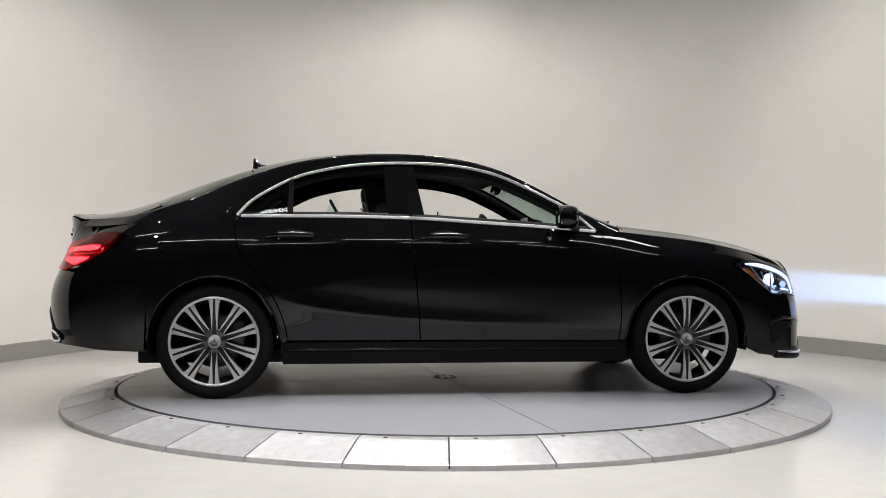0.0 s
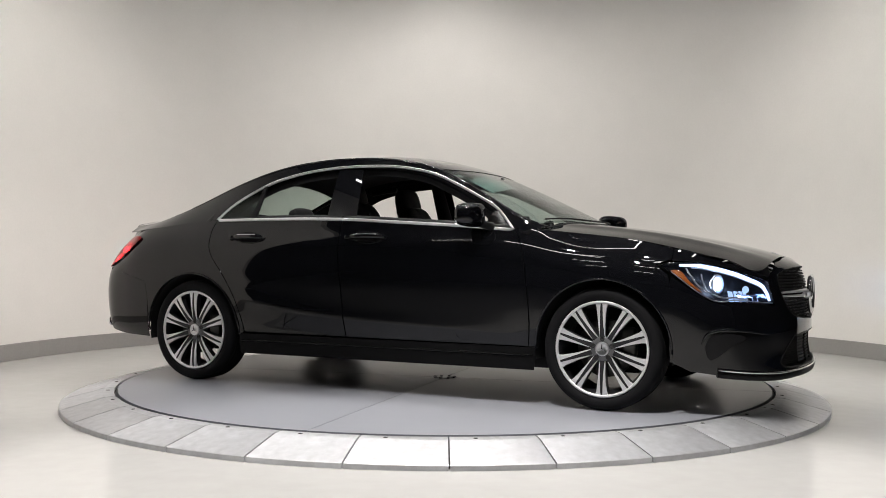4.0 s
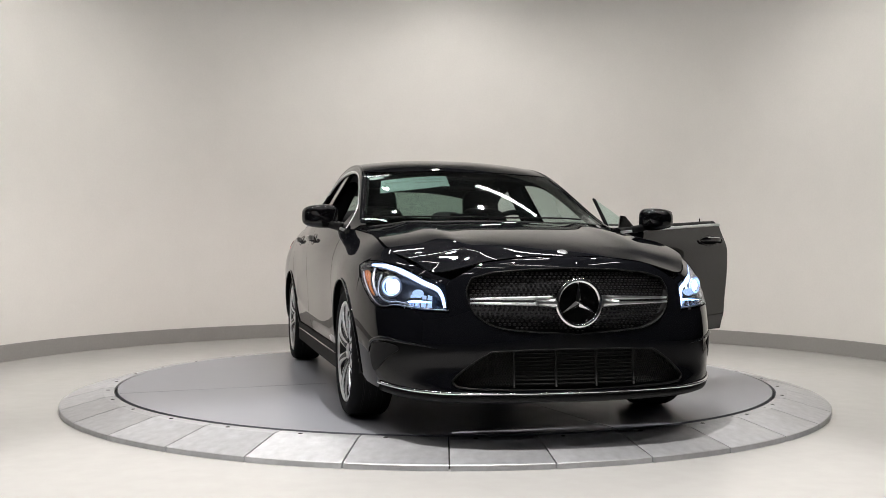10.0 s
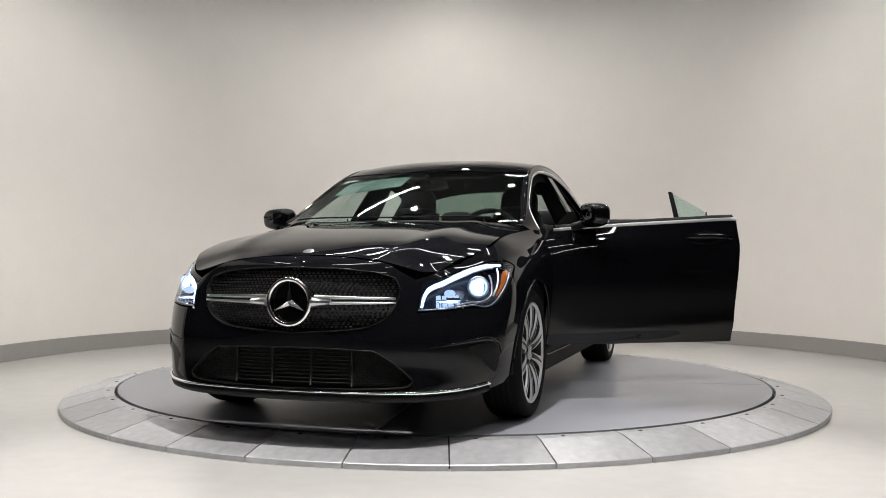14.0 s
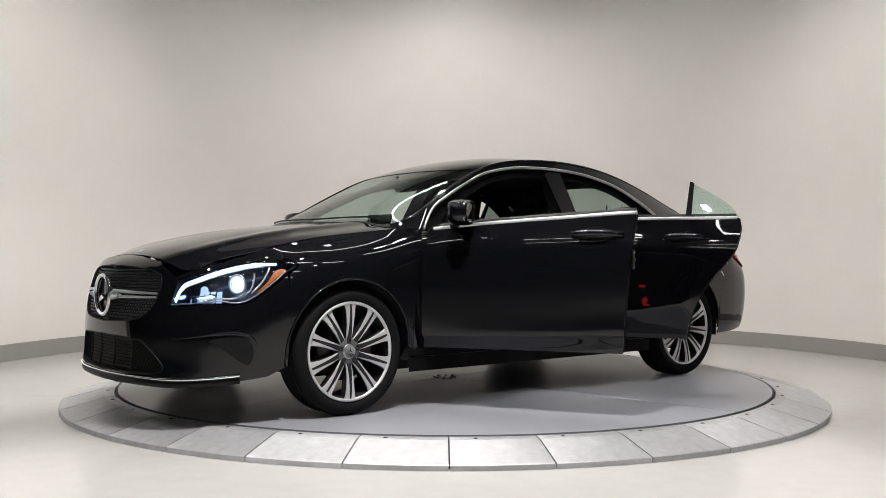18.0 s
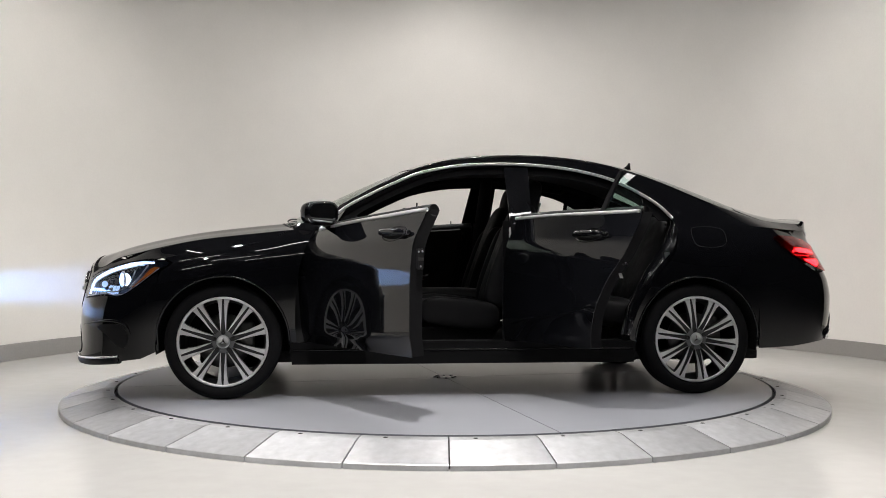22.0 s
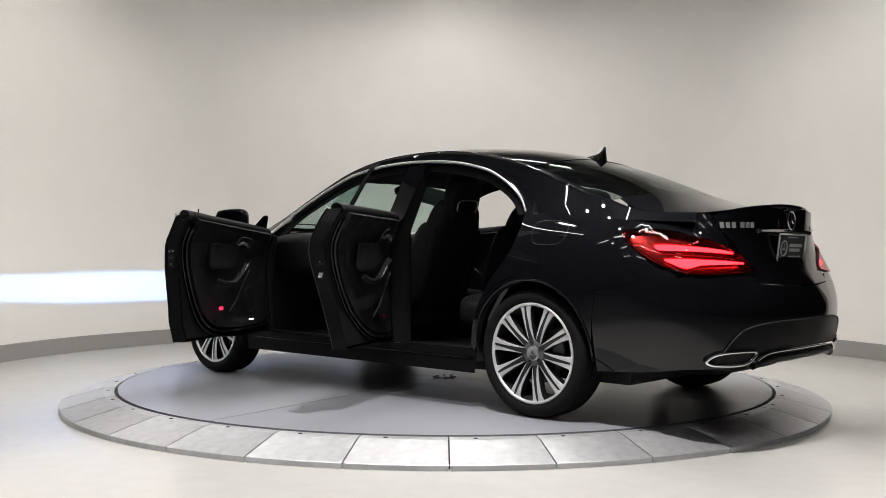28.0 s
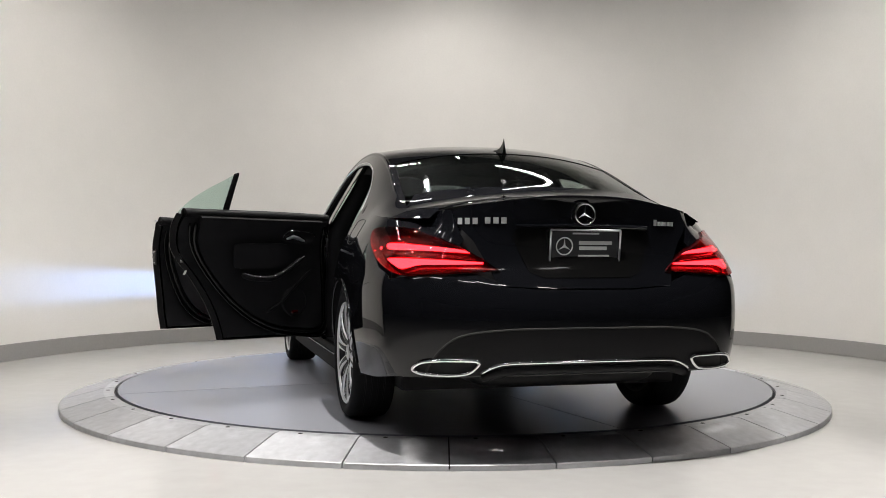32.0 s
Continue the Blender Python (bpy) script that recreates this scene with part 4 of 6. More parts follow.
def build_rear(body):
    lo = [(ux(-1.73), 0.262), (ux(-1.95), 0.270), (ux(-2.14), 0.292), (uy(0.45, True), 0.30)]
    hi = [(ux(-1.717), 0.5), (ux(-1.737), 0.6245), (ux(-1.86), 0.6545), (ux(-1.95), 0.6775), (ux(-2.08), 0.692), (5.108, 0.710), (5.265, 0.716), (5.40, 0.724), (uy(0.412, True), 0.690), (uy(0.395, True), 0.668), (uy(0.2, True), 0.655)]
    r = [(2 * U_END - u, z) for u, z in hi[::-1]] + [(2 * U_END - u, z) for u, z in lo]
    sheet("rear_bumper", hi + [(U_END, 0.655)] + r + [(U_END, 0.305)] + lo[::-1], skin, M_PAINT, body, h=0.035)
    face = [(uy(0.2, True), 1.036), (uy(0.40, True), 1.022), (uy(0.52, True), 1.006), (uy(0.60, True), 0.985), (uy(0.575, True), 0.93), (uy(0.50, True), 0.86), (uy(0.44, True), 0.76), (uy(0.40, True), 0.672), (uy(0.2, True), 0.662)]
    sheet("boot_face", face + [(U_END, 0.662)] + [(2 * U_END - u, z) for u, z in face[::-1]] + [(U_END, 1.042)], skin, M_PAINT, body, h=0.035)


def superball(name, c, r, material, parent=None, e1=0.5, e2=0.5, rot=None, label="", n=20):
    """A rounded block: between a box and an ellipsoid."""
    def sp(v, e):
        return math.copysign(abs(v) ** e, v)
    verts, faces = [], []
    R = Euler([radians(a) for a in (rot or (0, 0, 0))]).to_matrix()
    m = n * 2
    for i in range(n + 1):
        a = -math.pi / 2 + math.pi * i / n
        for k in range(m):
            b = -math.pi + 2 * math.pi * k / m
            p = Vector((r[0] * sp(math.cos(a), e1) * sp(math.cos(b), e2), r[1] * sp(math.cos(a), e1) * sp(math.sin(b), e2), r[2] * sp(math.sin(a), e1)))
            verts.append(Vector(c) + R @ p)
    for i in range(n):
        for k in range(m):
            l = (k + 1) % m
            faces.append((i * m + k, i * m + l, (i + 1) * m + l, (i + 1) * m + k))
    return mesh_np(name, verts, faces, material, parent, label, True)


def mirror_shell(name, c, r, material, yaw):
    """A rounded housing, open at the back with a turned-in rim."""
    def sp(v, e):
        return math.copysign(abs(v) ** e, v)
    R = Euler((0, 0, radians(yaw))).to_matrix()
    n, m = 14, 36
    rings = [(sp(math.sin(a), 0.75), abs(math.cos(a)) ** 0.55) for a in np.linspace(math.pi / 2, -0.75, n)]
    rings += [(rings[-1][0] - 0.01, rings[-1][1] * 0.97), (rings[-1][0] + 0.10, rings[-1][1] * 0.955), (-0.30, rings[-1][1] * 0.94)]
    verts, faces = [], []
    for x, k in rings:
        for j in range(m):
            b = 2 * math.pi * j / m
            w = sp(math.cos(b), 0.62)
            verts.append(Vector(c) + R @ Vector((r[0] * x - 0.012 * abs(w) ** 2 * (x > 0), r[1] * k * w, r[2] * k * sp(math.sin(b), 0.62) * (1 - 0.10 * w * (1 if c[1] > 0 else -1)))))
    for i in range(len(rings) - 1):
        for j in range(m):
            l = (j + 1) % m
            faces.append((i * m + j, i * m + l, (i + 1) * m + l, (i + 1) * m + j))
    ob = mesh_np(name, verts, faces, material, None, "glossy black door mirror housing", True)
    return ob


def hung(ob, part_of, hinge):
    """Moves a piece built in the car's space onto its hinged door."""
    ob.data.transform(Matrix.Translation(-Vector(hinge)))
    ob.parent = part_of
    return ob


def band(name, outline, lift, o1, o2, material, flip, h=0.05):
    """The returned edge of a door: a strip round the outline between two depths."""
    P = np.array(refine(outline, h))
    a, b = lift(P[:, 0], P[:, 1], o1), lift(P[:, 0], P[:, 1], o2)
    n = len(P)
    f = [(i, (i + 1) % n, n + (i + 1) % n, n + i) for i in range(n)]
    ob = mesh_np(name, list(a) + list(b), [q[::-1] for q in f] if flip else f, material)
    return ob


def shrunk(outline, d):
    P = np.array([p[:2] for p in outline])
    c = (P.min(0) + P.max(0)) / 2
    half = (P.max(0) - P.min(0)) / 2
    return [tuple(c + (p - c) * (1 - d / half)) for p in P]


def build_door(which, s, angle):
    """A front or rear door, closed on the right side or swung open on its hinge on the left."""
    lift = side if s > 0 else right(side)
    glass = house if s > 0 else right(house)
    fl = s > 0
    if which == "front":
        outline = rounded(shifted(FRONT_CUT, -GAP), 5) + belt_line(0.80, -0.25, 12) + rounded(shifted(MID_CUT, GAP), 5)
        hinge = (0.88, 0.83 * s, 0.3)
        x0, x1 = 0.80, -0.262
    else:
        outline = rounded(shifted(MID_CUT[::-1], -GAP), 5) + belt_line(-0.30, -1.20, 10) + rounded(shifted(REAR_CUT, GAP), 5)
        hinge = (-0.262, 0.850 * s, 0.3)
        x0, x1 = -0.27, -1.215
    door = sheet(which + "_door", outline, lift, M_PAINT, CAR, origin=hinge, flip=fl, h=0.02,
                 label="black " + which + " door swung wide open" if angle else "closed black " + which + " door")
    door.rotation_euler = (0, 0, radians(-angle))

    def add(ob):
        return hung(ob, door, hinge)

    at = lambda x, z, o=0.0: lift(x, z, o)[0]
    add(band("door_edge", shrunk(outline, 0.004), lift, -0.003, -0.075, M_LINING, not fl))
    inner = shrunk(outline, 0.018)
    add(sheet("door_inner_frame", inner, lift, M_PLAST, None, out=-0.075, flip=not fl, h=0.06, thick=0.006))
    if which == "front":
        card = rounded([(0.78, 0.925), (0.83, 0.80), (0.86, 0.60), (0.85, 0.40), (0.60, 0.368), (0.30, 0.372), (0.10, 0.40), (-0.02, 0.48), (-0.10, 0.62), (-0.15, 0.80), (-0.165, 0.985)], 4)
    else:
        card = rounded([(-0.33, 0.99), (-0.31, 0.80), (-0.30, 0.55), (-0.32, 0.385), (-0.50, 0.38), (-0.68, 0.42), (-0.84, 0.52), (-0.98, 0.66), (-1.08, 0.80), (-1.115, 0.90), (-1.12, 0.995)], 4)
    add(sheet("door_card", card, lift, M_TRIM, None, "black leatherette door lining", out=-0.105, flip=not fl, h=0.05, thick=0.03))
    for grow, deep, r in ((-0.022, -0.092, 0.011), (-0.052, -0.082, 0.007)):
        seal = [at(x, z, deep) for x, z in refine(shrunk(card, grow), 0.05) if z < float(BELT(x)) - 0.03]
        add(tube("door_seal", seal, r, M_GLOSS, sides=6))
    # chrome line along the belt and the black sill under it
    add(tube("belt_strip", [at(x, float(BELT(x)) - 0.002, 0.002) for x in np.linspace(x0 + 0.02, x1, 24)], 0.0095, M_STRIP, label="bright chrome belt strip", flat=0.7))
    add(tube("belt_seal", [at(x, float(BELT(x)) - 0.004, -0.045) for x in np.linspace(x0, x1 + 0.01, 20)], 0.030, M_PLAST, sides=10))
    # outer handle
    hx = (-0.055, 0.905) if which == "front" else (-0.925, 0.908)
    L = 0.115
    bar = [at(hx[0] + d * L, hx[1] + 0.006 * (1 - d * d), 0.012 + 0.026 * (1 - d ** 4)) for d in np.linspace(-1, 1, 13)]
    add(tube("door_handle", bar, [0.010 + 0.007 * (1 - d ** 4) for d in np.linspace(-1, 1, 13)], M_PAINT, flat=0.55, label="black pull handle"))
    # thin chrome line added for the glints on the gloss black handle
    add(tube("handle_glint", [p + np.array((0, 0.007 * s, 0.010)) for p in bar[2:-2]], 0.0026, M_CHROME, sides=6))
    add(superball("lock_cap", at(hx[0] - 0.135, hx[1] - 0.002, 0.010), (0.018, 0.009, 0.014), M_PAINT, e1=0.7, e2=0.7, n=8))
    cup = [(hx[0] + 0.100 * math.cos(a), hx[1] - 0.004 + 0.034 * math.sin(a) - 0.006 * math.cos(a)) for a in np.linspace(0, 2 * math.pi, 28, endpoint=False)]
    add(tube("recess_edge", [at(x, z, 0.0005) for x, z in cup], 0.0032, M_PAINT, closed=True, sides=8))
    add(sheet("handle_recess", cup, lift, M_GLOSS, None, out=0.0015, flip=fl, h=0.02, thick=0.002))
    # lining: armrest, lever, pocket
    w = 0.34 if which == "front" else 0.27
    cx = 0.33 if which == "front" else -0.66
    k = 1 if which == "front" else 0
    dx, dz = 0.92 * k, -0.035 * k
    arm2 = rounded([(-0.86 + dx, 0.70), (-0.80 + dx, 0.682), (-0.68 + dx, 0.675), (-0.62 + dx, 0.692), (-0.54 + dx, 0.742), (-0.465 + dx, 0.792)], 4)
    arm = [at(x, z + dz - 0.012, -0.160) for x, z in arm2]
    add(tube("armrest", arm, [0.006] + [0.016] * (len(arm) - 2) + [0.006], M_TRIM, sides=12, flat=0.9))
    add(tube("armrest_trim", [p + np.array((0, -0.020 * s, 0.012)) for p in arm], 0.0032, M_CHROME, sides=6, label="thin chrome edge of the armrest"))
    lv = rounded([(-0.60 + dx, 0.885), (-0.585 + dx, 0.925), (-0.545 + dx, 0.937), (-0.42 + dx, 0.925), (-0.385 + dx, 0.905), (-0.40 + dx, 0.872), (-0.44 + dx, 0.862), (-0.54 + dx, 0.868)], 4, closed=True)
    lv = [(x, z + dz) for x, z in lv]
    add(sheet("lever_recess", lv, lift, M_CORE, None, out=-0.137, flip=not fl, h=0.05, thick=0.002))
    n = len(lv)
    add(tube("lever_frame", [at(x, z, -0.141) for x, z in lv[int(n * 0.05):int(n * 0.55)]], 0.0035, M_CHROME, sides=6, label="chrome frame of the inner lever"))
    add(tube("inner_lever", [at(x, z + dz, o) for x, z, o in ((-0.575 + dx, 0.888, -0.142), (-0.54 + dx, 0.902, -0.152), (-0.50 + dx, 0.892, -0.156), (-0.46 + dx, 0.878, -0.152))], [0.006, 0.011, 0.010, 0.005], M_SATIN, sides=8, label="satin inner door lever"))
    pan = rounded([(-0.90 + dx, 0.852), (-0.905 + dx, 0.790), (-0.895 + dx, 0.728), (-0.75 + dx, 0.722), (-0.62 + dx, 0.728), (-0.545 + dx, 0.800), (-0.56 + dx, 0.855), (-0.73 + dx, 0.858)], 3, closed=True)
    add(sheet("card_panel", pan, lift, M_TRIM, None, "padded panel of the door lining", out=-0.140, flip=not fl, h=0.05, thick=0.005))
    pocket = [at(x + dx, z, -0.150) for x, z in rounded([(-0.70, 0.47), (-0.60, 0.53), (-0.545, 0.585), (-0.47, 0.65), (-0.40, 0.71)], 4)]
    add(tube("door_pocket", pocket, [0.003] + [0.009] * (len(pocket) - 2) + [0.003], M_TRIM, sides=10, flat=0.6))
    spk = at(cx + 0.55 * w, 0.53, -0.138)
    bm = bmesh.new()
    lathe(bm, [(0.0, 0.006), (0.075, 0.006), (0.085, 0.0)], 28)
    for v in bm.verts:
        v.co = Vector((v.co.x + spk[0], spk[1] - s * v.co.y, v.co.z + spk[2]))
    add(part("speaker_grille", bm, M_PLAST))
    # latch on the closing edge
    lx, lz = (x1 + 0.015, 0.78) if which == "front" else (-1.165, 0.80)
    lp = at(lx, lz, -0.045)
    add(box("latch", lp, (0.010, 0.034, 0.095), M_STUD, bevel=0.003))
    add(box("latch_slot", lp + np.array((-0.007 , 0, 0.0)), (0.006, 0.030, 0.014), M_STEEL, bevel=0.001))
    for dy, dz in ((-0.010, 0.036), (0.011, 0.034), (0.0, -0.034)):
        add(superball("latch_screw", lp + np.array((-0.006, dy, dz)), (0.003, 0.005, 0.005), M_SATIN, e1=1, e2=1, n=6))
    if which == "rear":
        add(box("latch_label", at(lx + 0.02, lz - 0.10, -0.050), (0.004, 0.018, 0.026), M_PAPERW, rot=(0, 28, 0), label="small white sticker below the latch"))
    if which == "front":
        rl = at(0.13, 0.490, -0.142)
        add(superball("door_lamp", rl, (0.020, 0.006, 0.010), M_WARNING, label="glowing red door warning lamp", n=8))
        add(superball("step_lamp", at(0.53, 0.405, -0.142), (0.028, 0.005, 0.005), M_STEPLAMP, label="small white step lamp", n=8))
        pin = at(-0.10, float(BELT(-0.10)), -0.05)
        add(tube("lock_pin", [pin, pin + np.array((0, 0, 0.045))], 0.004, M_PLAST, sides=6))
        # black sail at the mirror's foot
        add(sheet("mirror_sail", [(0.822, 0.945), (0.705, 1.050), (0.672, 1.046), (0.655, 0.958)], glass, M_GLOSS, None, flip=fl, thick=0.012, out=-0.008, h=0.05))
        # mirror
        mc = np.array((0.625, 0.908 * s, 1.020))
        add(mirror_shell("mirror_shell", mc, (0.070, 0.104, 0.066), M_PAINT, 5 * s))
        gl = Euler((0, 0, radians(5 * s))).to_matrix() @ Vector((-0.040, 0, 0))
        add(superball("mirror_glass", mc + np.array(gl), (0.005, 0.093, 0.056), M_MIRROR, e1=0.45, e2=0.35, rot=(0, 0, 5 * s), label="mirror glass"))
        add(tube("mirror_foot", [(0.705, 0.795 * s, 0.955), (0.68, 0.83 * s, 0.965), (0.645, 0.875 * s, 0.985)], [0.026, 0.022, 0.030], M_PLAST, sides=10))
        add(tube("mirror_signal", [mc + np.array((0.046 - 0.5 * (d - 0.1) ** 2 * 0.1, s * d, 0.012)) for d in np.linspace(-0.03, 0.085, 8)], 0.006, M_GLOSS, sides=6))
    else:
        add(superball("door_reflector", at(-0.51, 0.47, -0.142), (0.022, 0.005, 0.009), M_RED, label="dark red reflector", n=8))
        q = [(-0.955, 1.026), (-0.952, 1.232)] + [(x, z - 0.006) for x, z in rounded([(-1.0, 1.208), (-1.075, 1.166), (-1.17, 1.098), (-1.225, 1.032)], 3)]
        g = add(sheet("quarter_glass", q, glass, M_QGLASS if angle else M_TINT, None, "small fixed quarter window", flip=fl, thick=0.004, out=-0.006, h=0.08))
        g.visible_shadow = False
        add(sheet("glass_divider", [(-0.925, 1.02), (-0.929, 1.245), (-0.953, 1.236), (-0.957, 1.02)], glass, M_LINING, None, flip=fl, thick=0.014, out=-0.004, h=0.06))
    return door


def build_cabin():
    """Seats, dashboard and linings inside."""
    cab = holder("cabin_lining")
    cab.parent = CAR
    # headliner and rear shelf
    hl = [(0.30, 0.53)] + [(0.34, 0.3), (0.355, 0), (0.34, -0.3)] + [(0.30, -0.53)] + [(x, -(float(RAIL_Y(x)) - 0.05)) for x in np.linspace(0.2, -1.2, 16)] + [(x, float(RAIL_Y(x)) - 0.05) for x in np.linspace(-1.2, 0.2, 16)]
    sheet("headliner", hl, top, M_HEADL, cab, "dark cloth headliner", h=0.08, thick=0.012, out=-0.040)
    box("rear_shelf", (-1.52, 0, 0.985), (0.50, 1.16, 0.03), M_TRIM, cab, 0.01)
    box("cabin_floor", (0.0, 0, 0.265), (1.9, 1.40, 0.03), M_CARPET, cab)
    box("bulkhead", (0.97, 0, 0.55), (0.05, 1.40, 0.60), M_CORE, cab)
    box("rear_bulkhead", (-1.33, 0, 0.62), (0.04, 1.24, 0.70), M_CORE, cab)
    for s in (1, -1):
        # door openings: pillars and treads
        mp = [(-0.30, 0.745 * s, 0.31), (-0.315, 0.755 * s, 0.6), (-0.32, 0.745 * s, 0.95), (-0.325, 0.64 * s, 1.14), (-0.33, 0.535 * s, 1.345)]
        tube("door_pillar", mp, [0.075, 0.07, 0.060, 0.050, 0.04], M_LINING, cab, sides=12)
        box("pillar_post", (-0.248, 0.785 * s, 0.66), (0.055, 0.018, 0.68), M_LINING, cab, 0.004)
        if s > 0:
            for z, w, h, m in ((0.93, 0.020, 0.060, M_PAPERW), (0.66, 0.016, 0.052, M_PAPERW), (0.80, 0.018, 0.034, M_SATIN)):
                box("pillar_label" if m is M_PAPERW else "door_striker", (-0.262, 0.808, z), (w, 0.004 if m is M_PAPERW else 0.03, h), m, cab, 0.001, (0, 0, -45), "small white label on the pillar" if m is M_PAPERW else "bright door striker")
        fp = [(0.93, 0.77 * s, 0.31), (0.94, 0.77 * s, 0.6), (0.90, 0.75 * s, 0.93)]
        tube("hinge_pillar", fp, [0.07, 0.07, 0.055], M_CORE, cab, sides=12)
        box("door_tread", (0.32, 0.77 * s, 0.300), (1.10, 0.12, 0.025), M_SILL, cab, 0.006)
        box("tread_plate", (0.30, 0.765 * s, 0.3145), (0.62, 0.05, 0.003), M_CHROME, cab, label="bright door sill plate")
        box("rear_tread", (-0.66, 0.77 * s, 0.300), (0.52, 0.12, 0.025), M_SILL, cab, 0.006)
        rp = [(-1.00, 0.765 * s, 0.33), (-1.03, 0.765 * s, 0.48), (-1.14, 0.76 * s, 0.68), (-1.26, 0.745 * s, 0.85), (-1.30, 0.72 * s, 1.0), (-1.24, 0.66 * s, 1.10), (-1.08, 0.60 * s, 1.20)]
        tube("rear_jamb", rp, [0.06, 0.07, 0.075, 0.07, 0.06, 0.045, 0.03], M_PAINT, cab, sides=10)
        tube("jamb_seal", [(x + 0.055, y - 0.03 * s, z) for x, y, z in rp[:-1]], 0.014, M_GLOSS, cab, sides=8)
        box("striker", (-1.19, 0.80 * s, 0.80), (0.03, 0.03, 0.045), M_SATIN, cab, 0.004)
        roofl = [house(x, float(RAIL_Z(x)) - 0.03, -0.035)[0] * np.array((1, s, 1)) for x in np.linspace(0.72, -1.15, 22)]
        tube("roof_lining_edge", roofl, 0.028, M_LINING, cab, sides=8)
        lf, fl = (house, False) if s > 0 else (right(house), True)
        lo = [(x, float(RAIL_Z(x)) - 0.01) for x in np.linspace(0.93, -1.45, 48)]
        hole = [(-0.2 + (x + 0.2) * (0.90 if x > -0.2 else 0.93), float(BELT(x)) + (z - float(BELT(x))) * 0.86) for x, z in rounded(DLO, 4)]
        sheet("pillar_lining", lo + [(-1.30, 1.03)] + hole[::-1] + [(0.90, 0.95)], lf, M_LINING, cab, h=0.05, out=-0.045, flip=fl)
        tube("grab_handle", [house(x, z, -0.06)[0] * np.array((1, s, 1)) for x, z in ((-0.66, 1.318), (-0.68, 1.296), (-0.78, 1.288), (-0.88, 1.272), (-0.90, 1.285))], 0.009, M_PLAST, cab, sides=6)
    # dashboard
    superball("dashboard", (0.80, 0, 0.80), (0.27, 0.70, 0.155), M_TRIM, cab, 0.45, 0.35, label="black dashboard")
    superball("instrument_hood", (0.60, 0.37, 0.945), (0.12, 0.20, 0.045), M_TRIM, cab, 0.6, 0.5)
    box("centre_screen", (0.57, 0, 0.985), (0.015, 0.24, 0.13), M_GLOSS, cab, 0.004, (0, -12, 0), "black centre display")
    for y in (0.60, 0.13, -0.13, -0.60):
        bm = bmesh.new()
        lathe(bm, [(0.0, -0.004), (0.030, -0.004), (0.040, 0.0), (0.046, 0.006), (0.040, 0.010)], 24, "X")
        for v in bm.verts:
            v.co += Vector((0.535, y, 0.84))
        part("air_vent", bm, M_SATIN, cab, "round silver air vent", True)
    superball("centre_console", (0.22, 0, 0.42), (0.55, 0.12, 0.17), M_TRIM, cab, 0.4, 0.3)
    # mirror and sun visors under the roof
    superball("rear_view_mirror", (0.36, 0, 1.232), (0.025, 0.115, 0.034), M_GLOSS, cab, 0.6, 0.5, (0, 12, 0), "black rear-view mirror")
    tube("mirror_stalk", [(0.36, 0, 1.24), (0.41, 0, 1.265), (0.43, 0, 1.29)], 0.012, M_PLAST, cab)
    for s in (1, -1):
        superball("sun_visor", (0.20, 0.34 * s, 1.318), (0.10, 0.20, 0.012), M_HEADL, cab, 0.5, 0.3, (0, 14, 0))
    # steering wheel on its column
    sw = holder("steering_wheel")
    sw.parent = CAR
    sw.location = (0.395, 0.37, 0.905)
    sw.rotation_euler = (0, radians(-24), 0)
    ring = [(0, 0.185 * math.cos(a), 0.185 * math.sin(a)) for a in np.linspace(0, 2 * math.pi, 40, endpoint=False)]
    tube("wheel_rim", ring, 0.016, M_TRIM, sw, closed=True, sides=10)
    superball("airbag_cover", (0.01, 0, 0), (0.035, 0.075, 0.06), M_TRIM, sw, 0.6, 0.6)
    for a in (0, 180, 270):
        d = (math.cos(radians(a)), math.sin(radians(a)))
        tube("wheel_spoke", [(0.01, d[0] * 0.05, d[1] * 0.05), (0.0, d[0] * 0.18, d[1] * 0.18)], [0.026, 0.014], M_SATIN, sw, sides=8, flat=0.5)
    tube("steering_column", [(0.02, 0, 0), (0.25, 0, -0.02)], 0.05, M_PLAST, sw)
    build_seats()


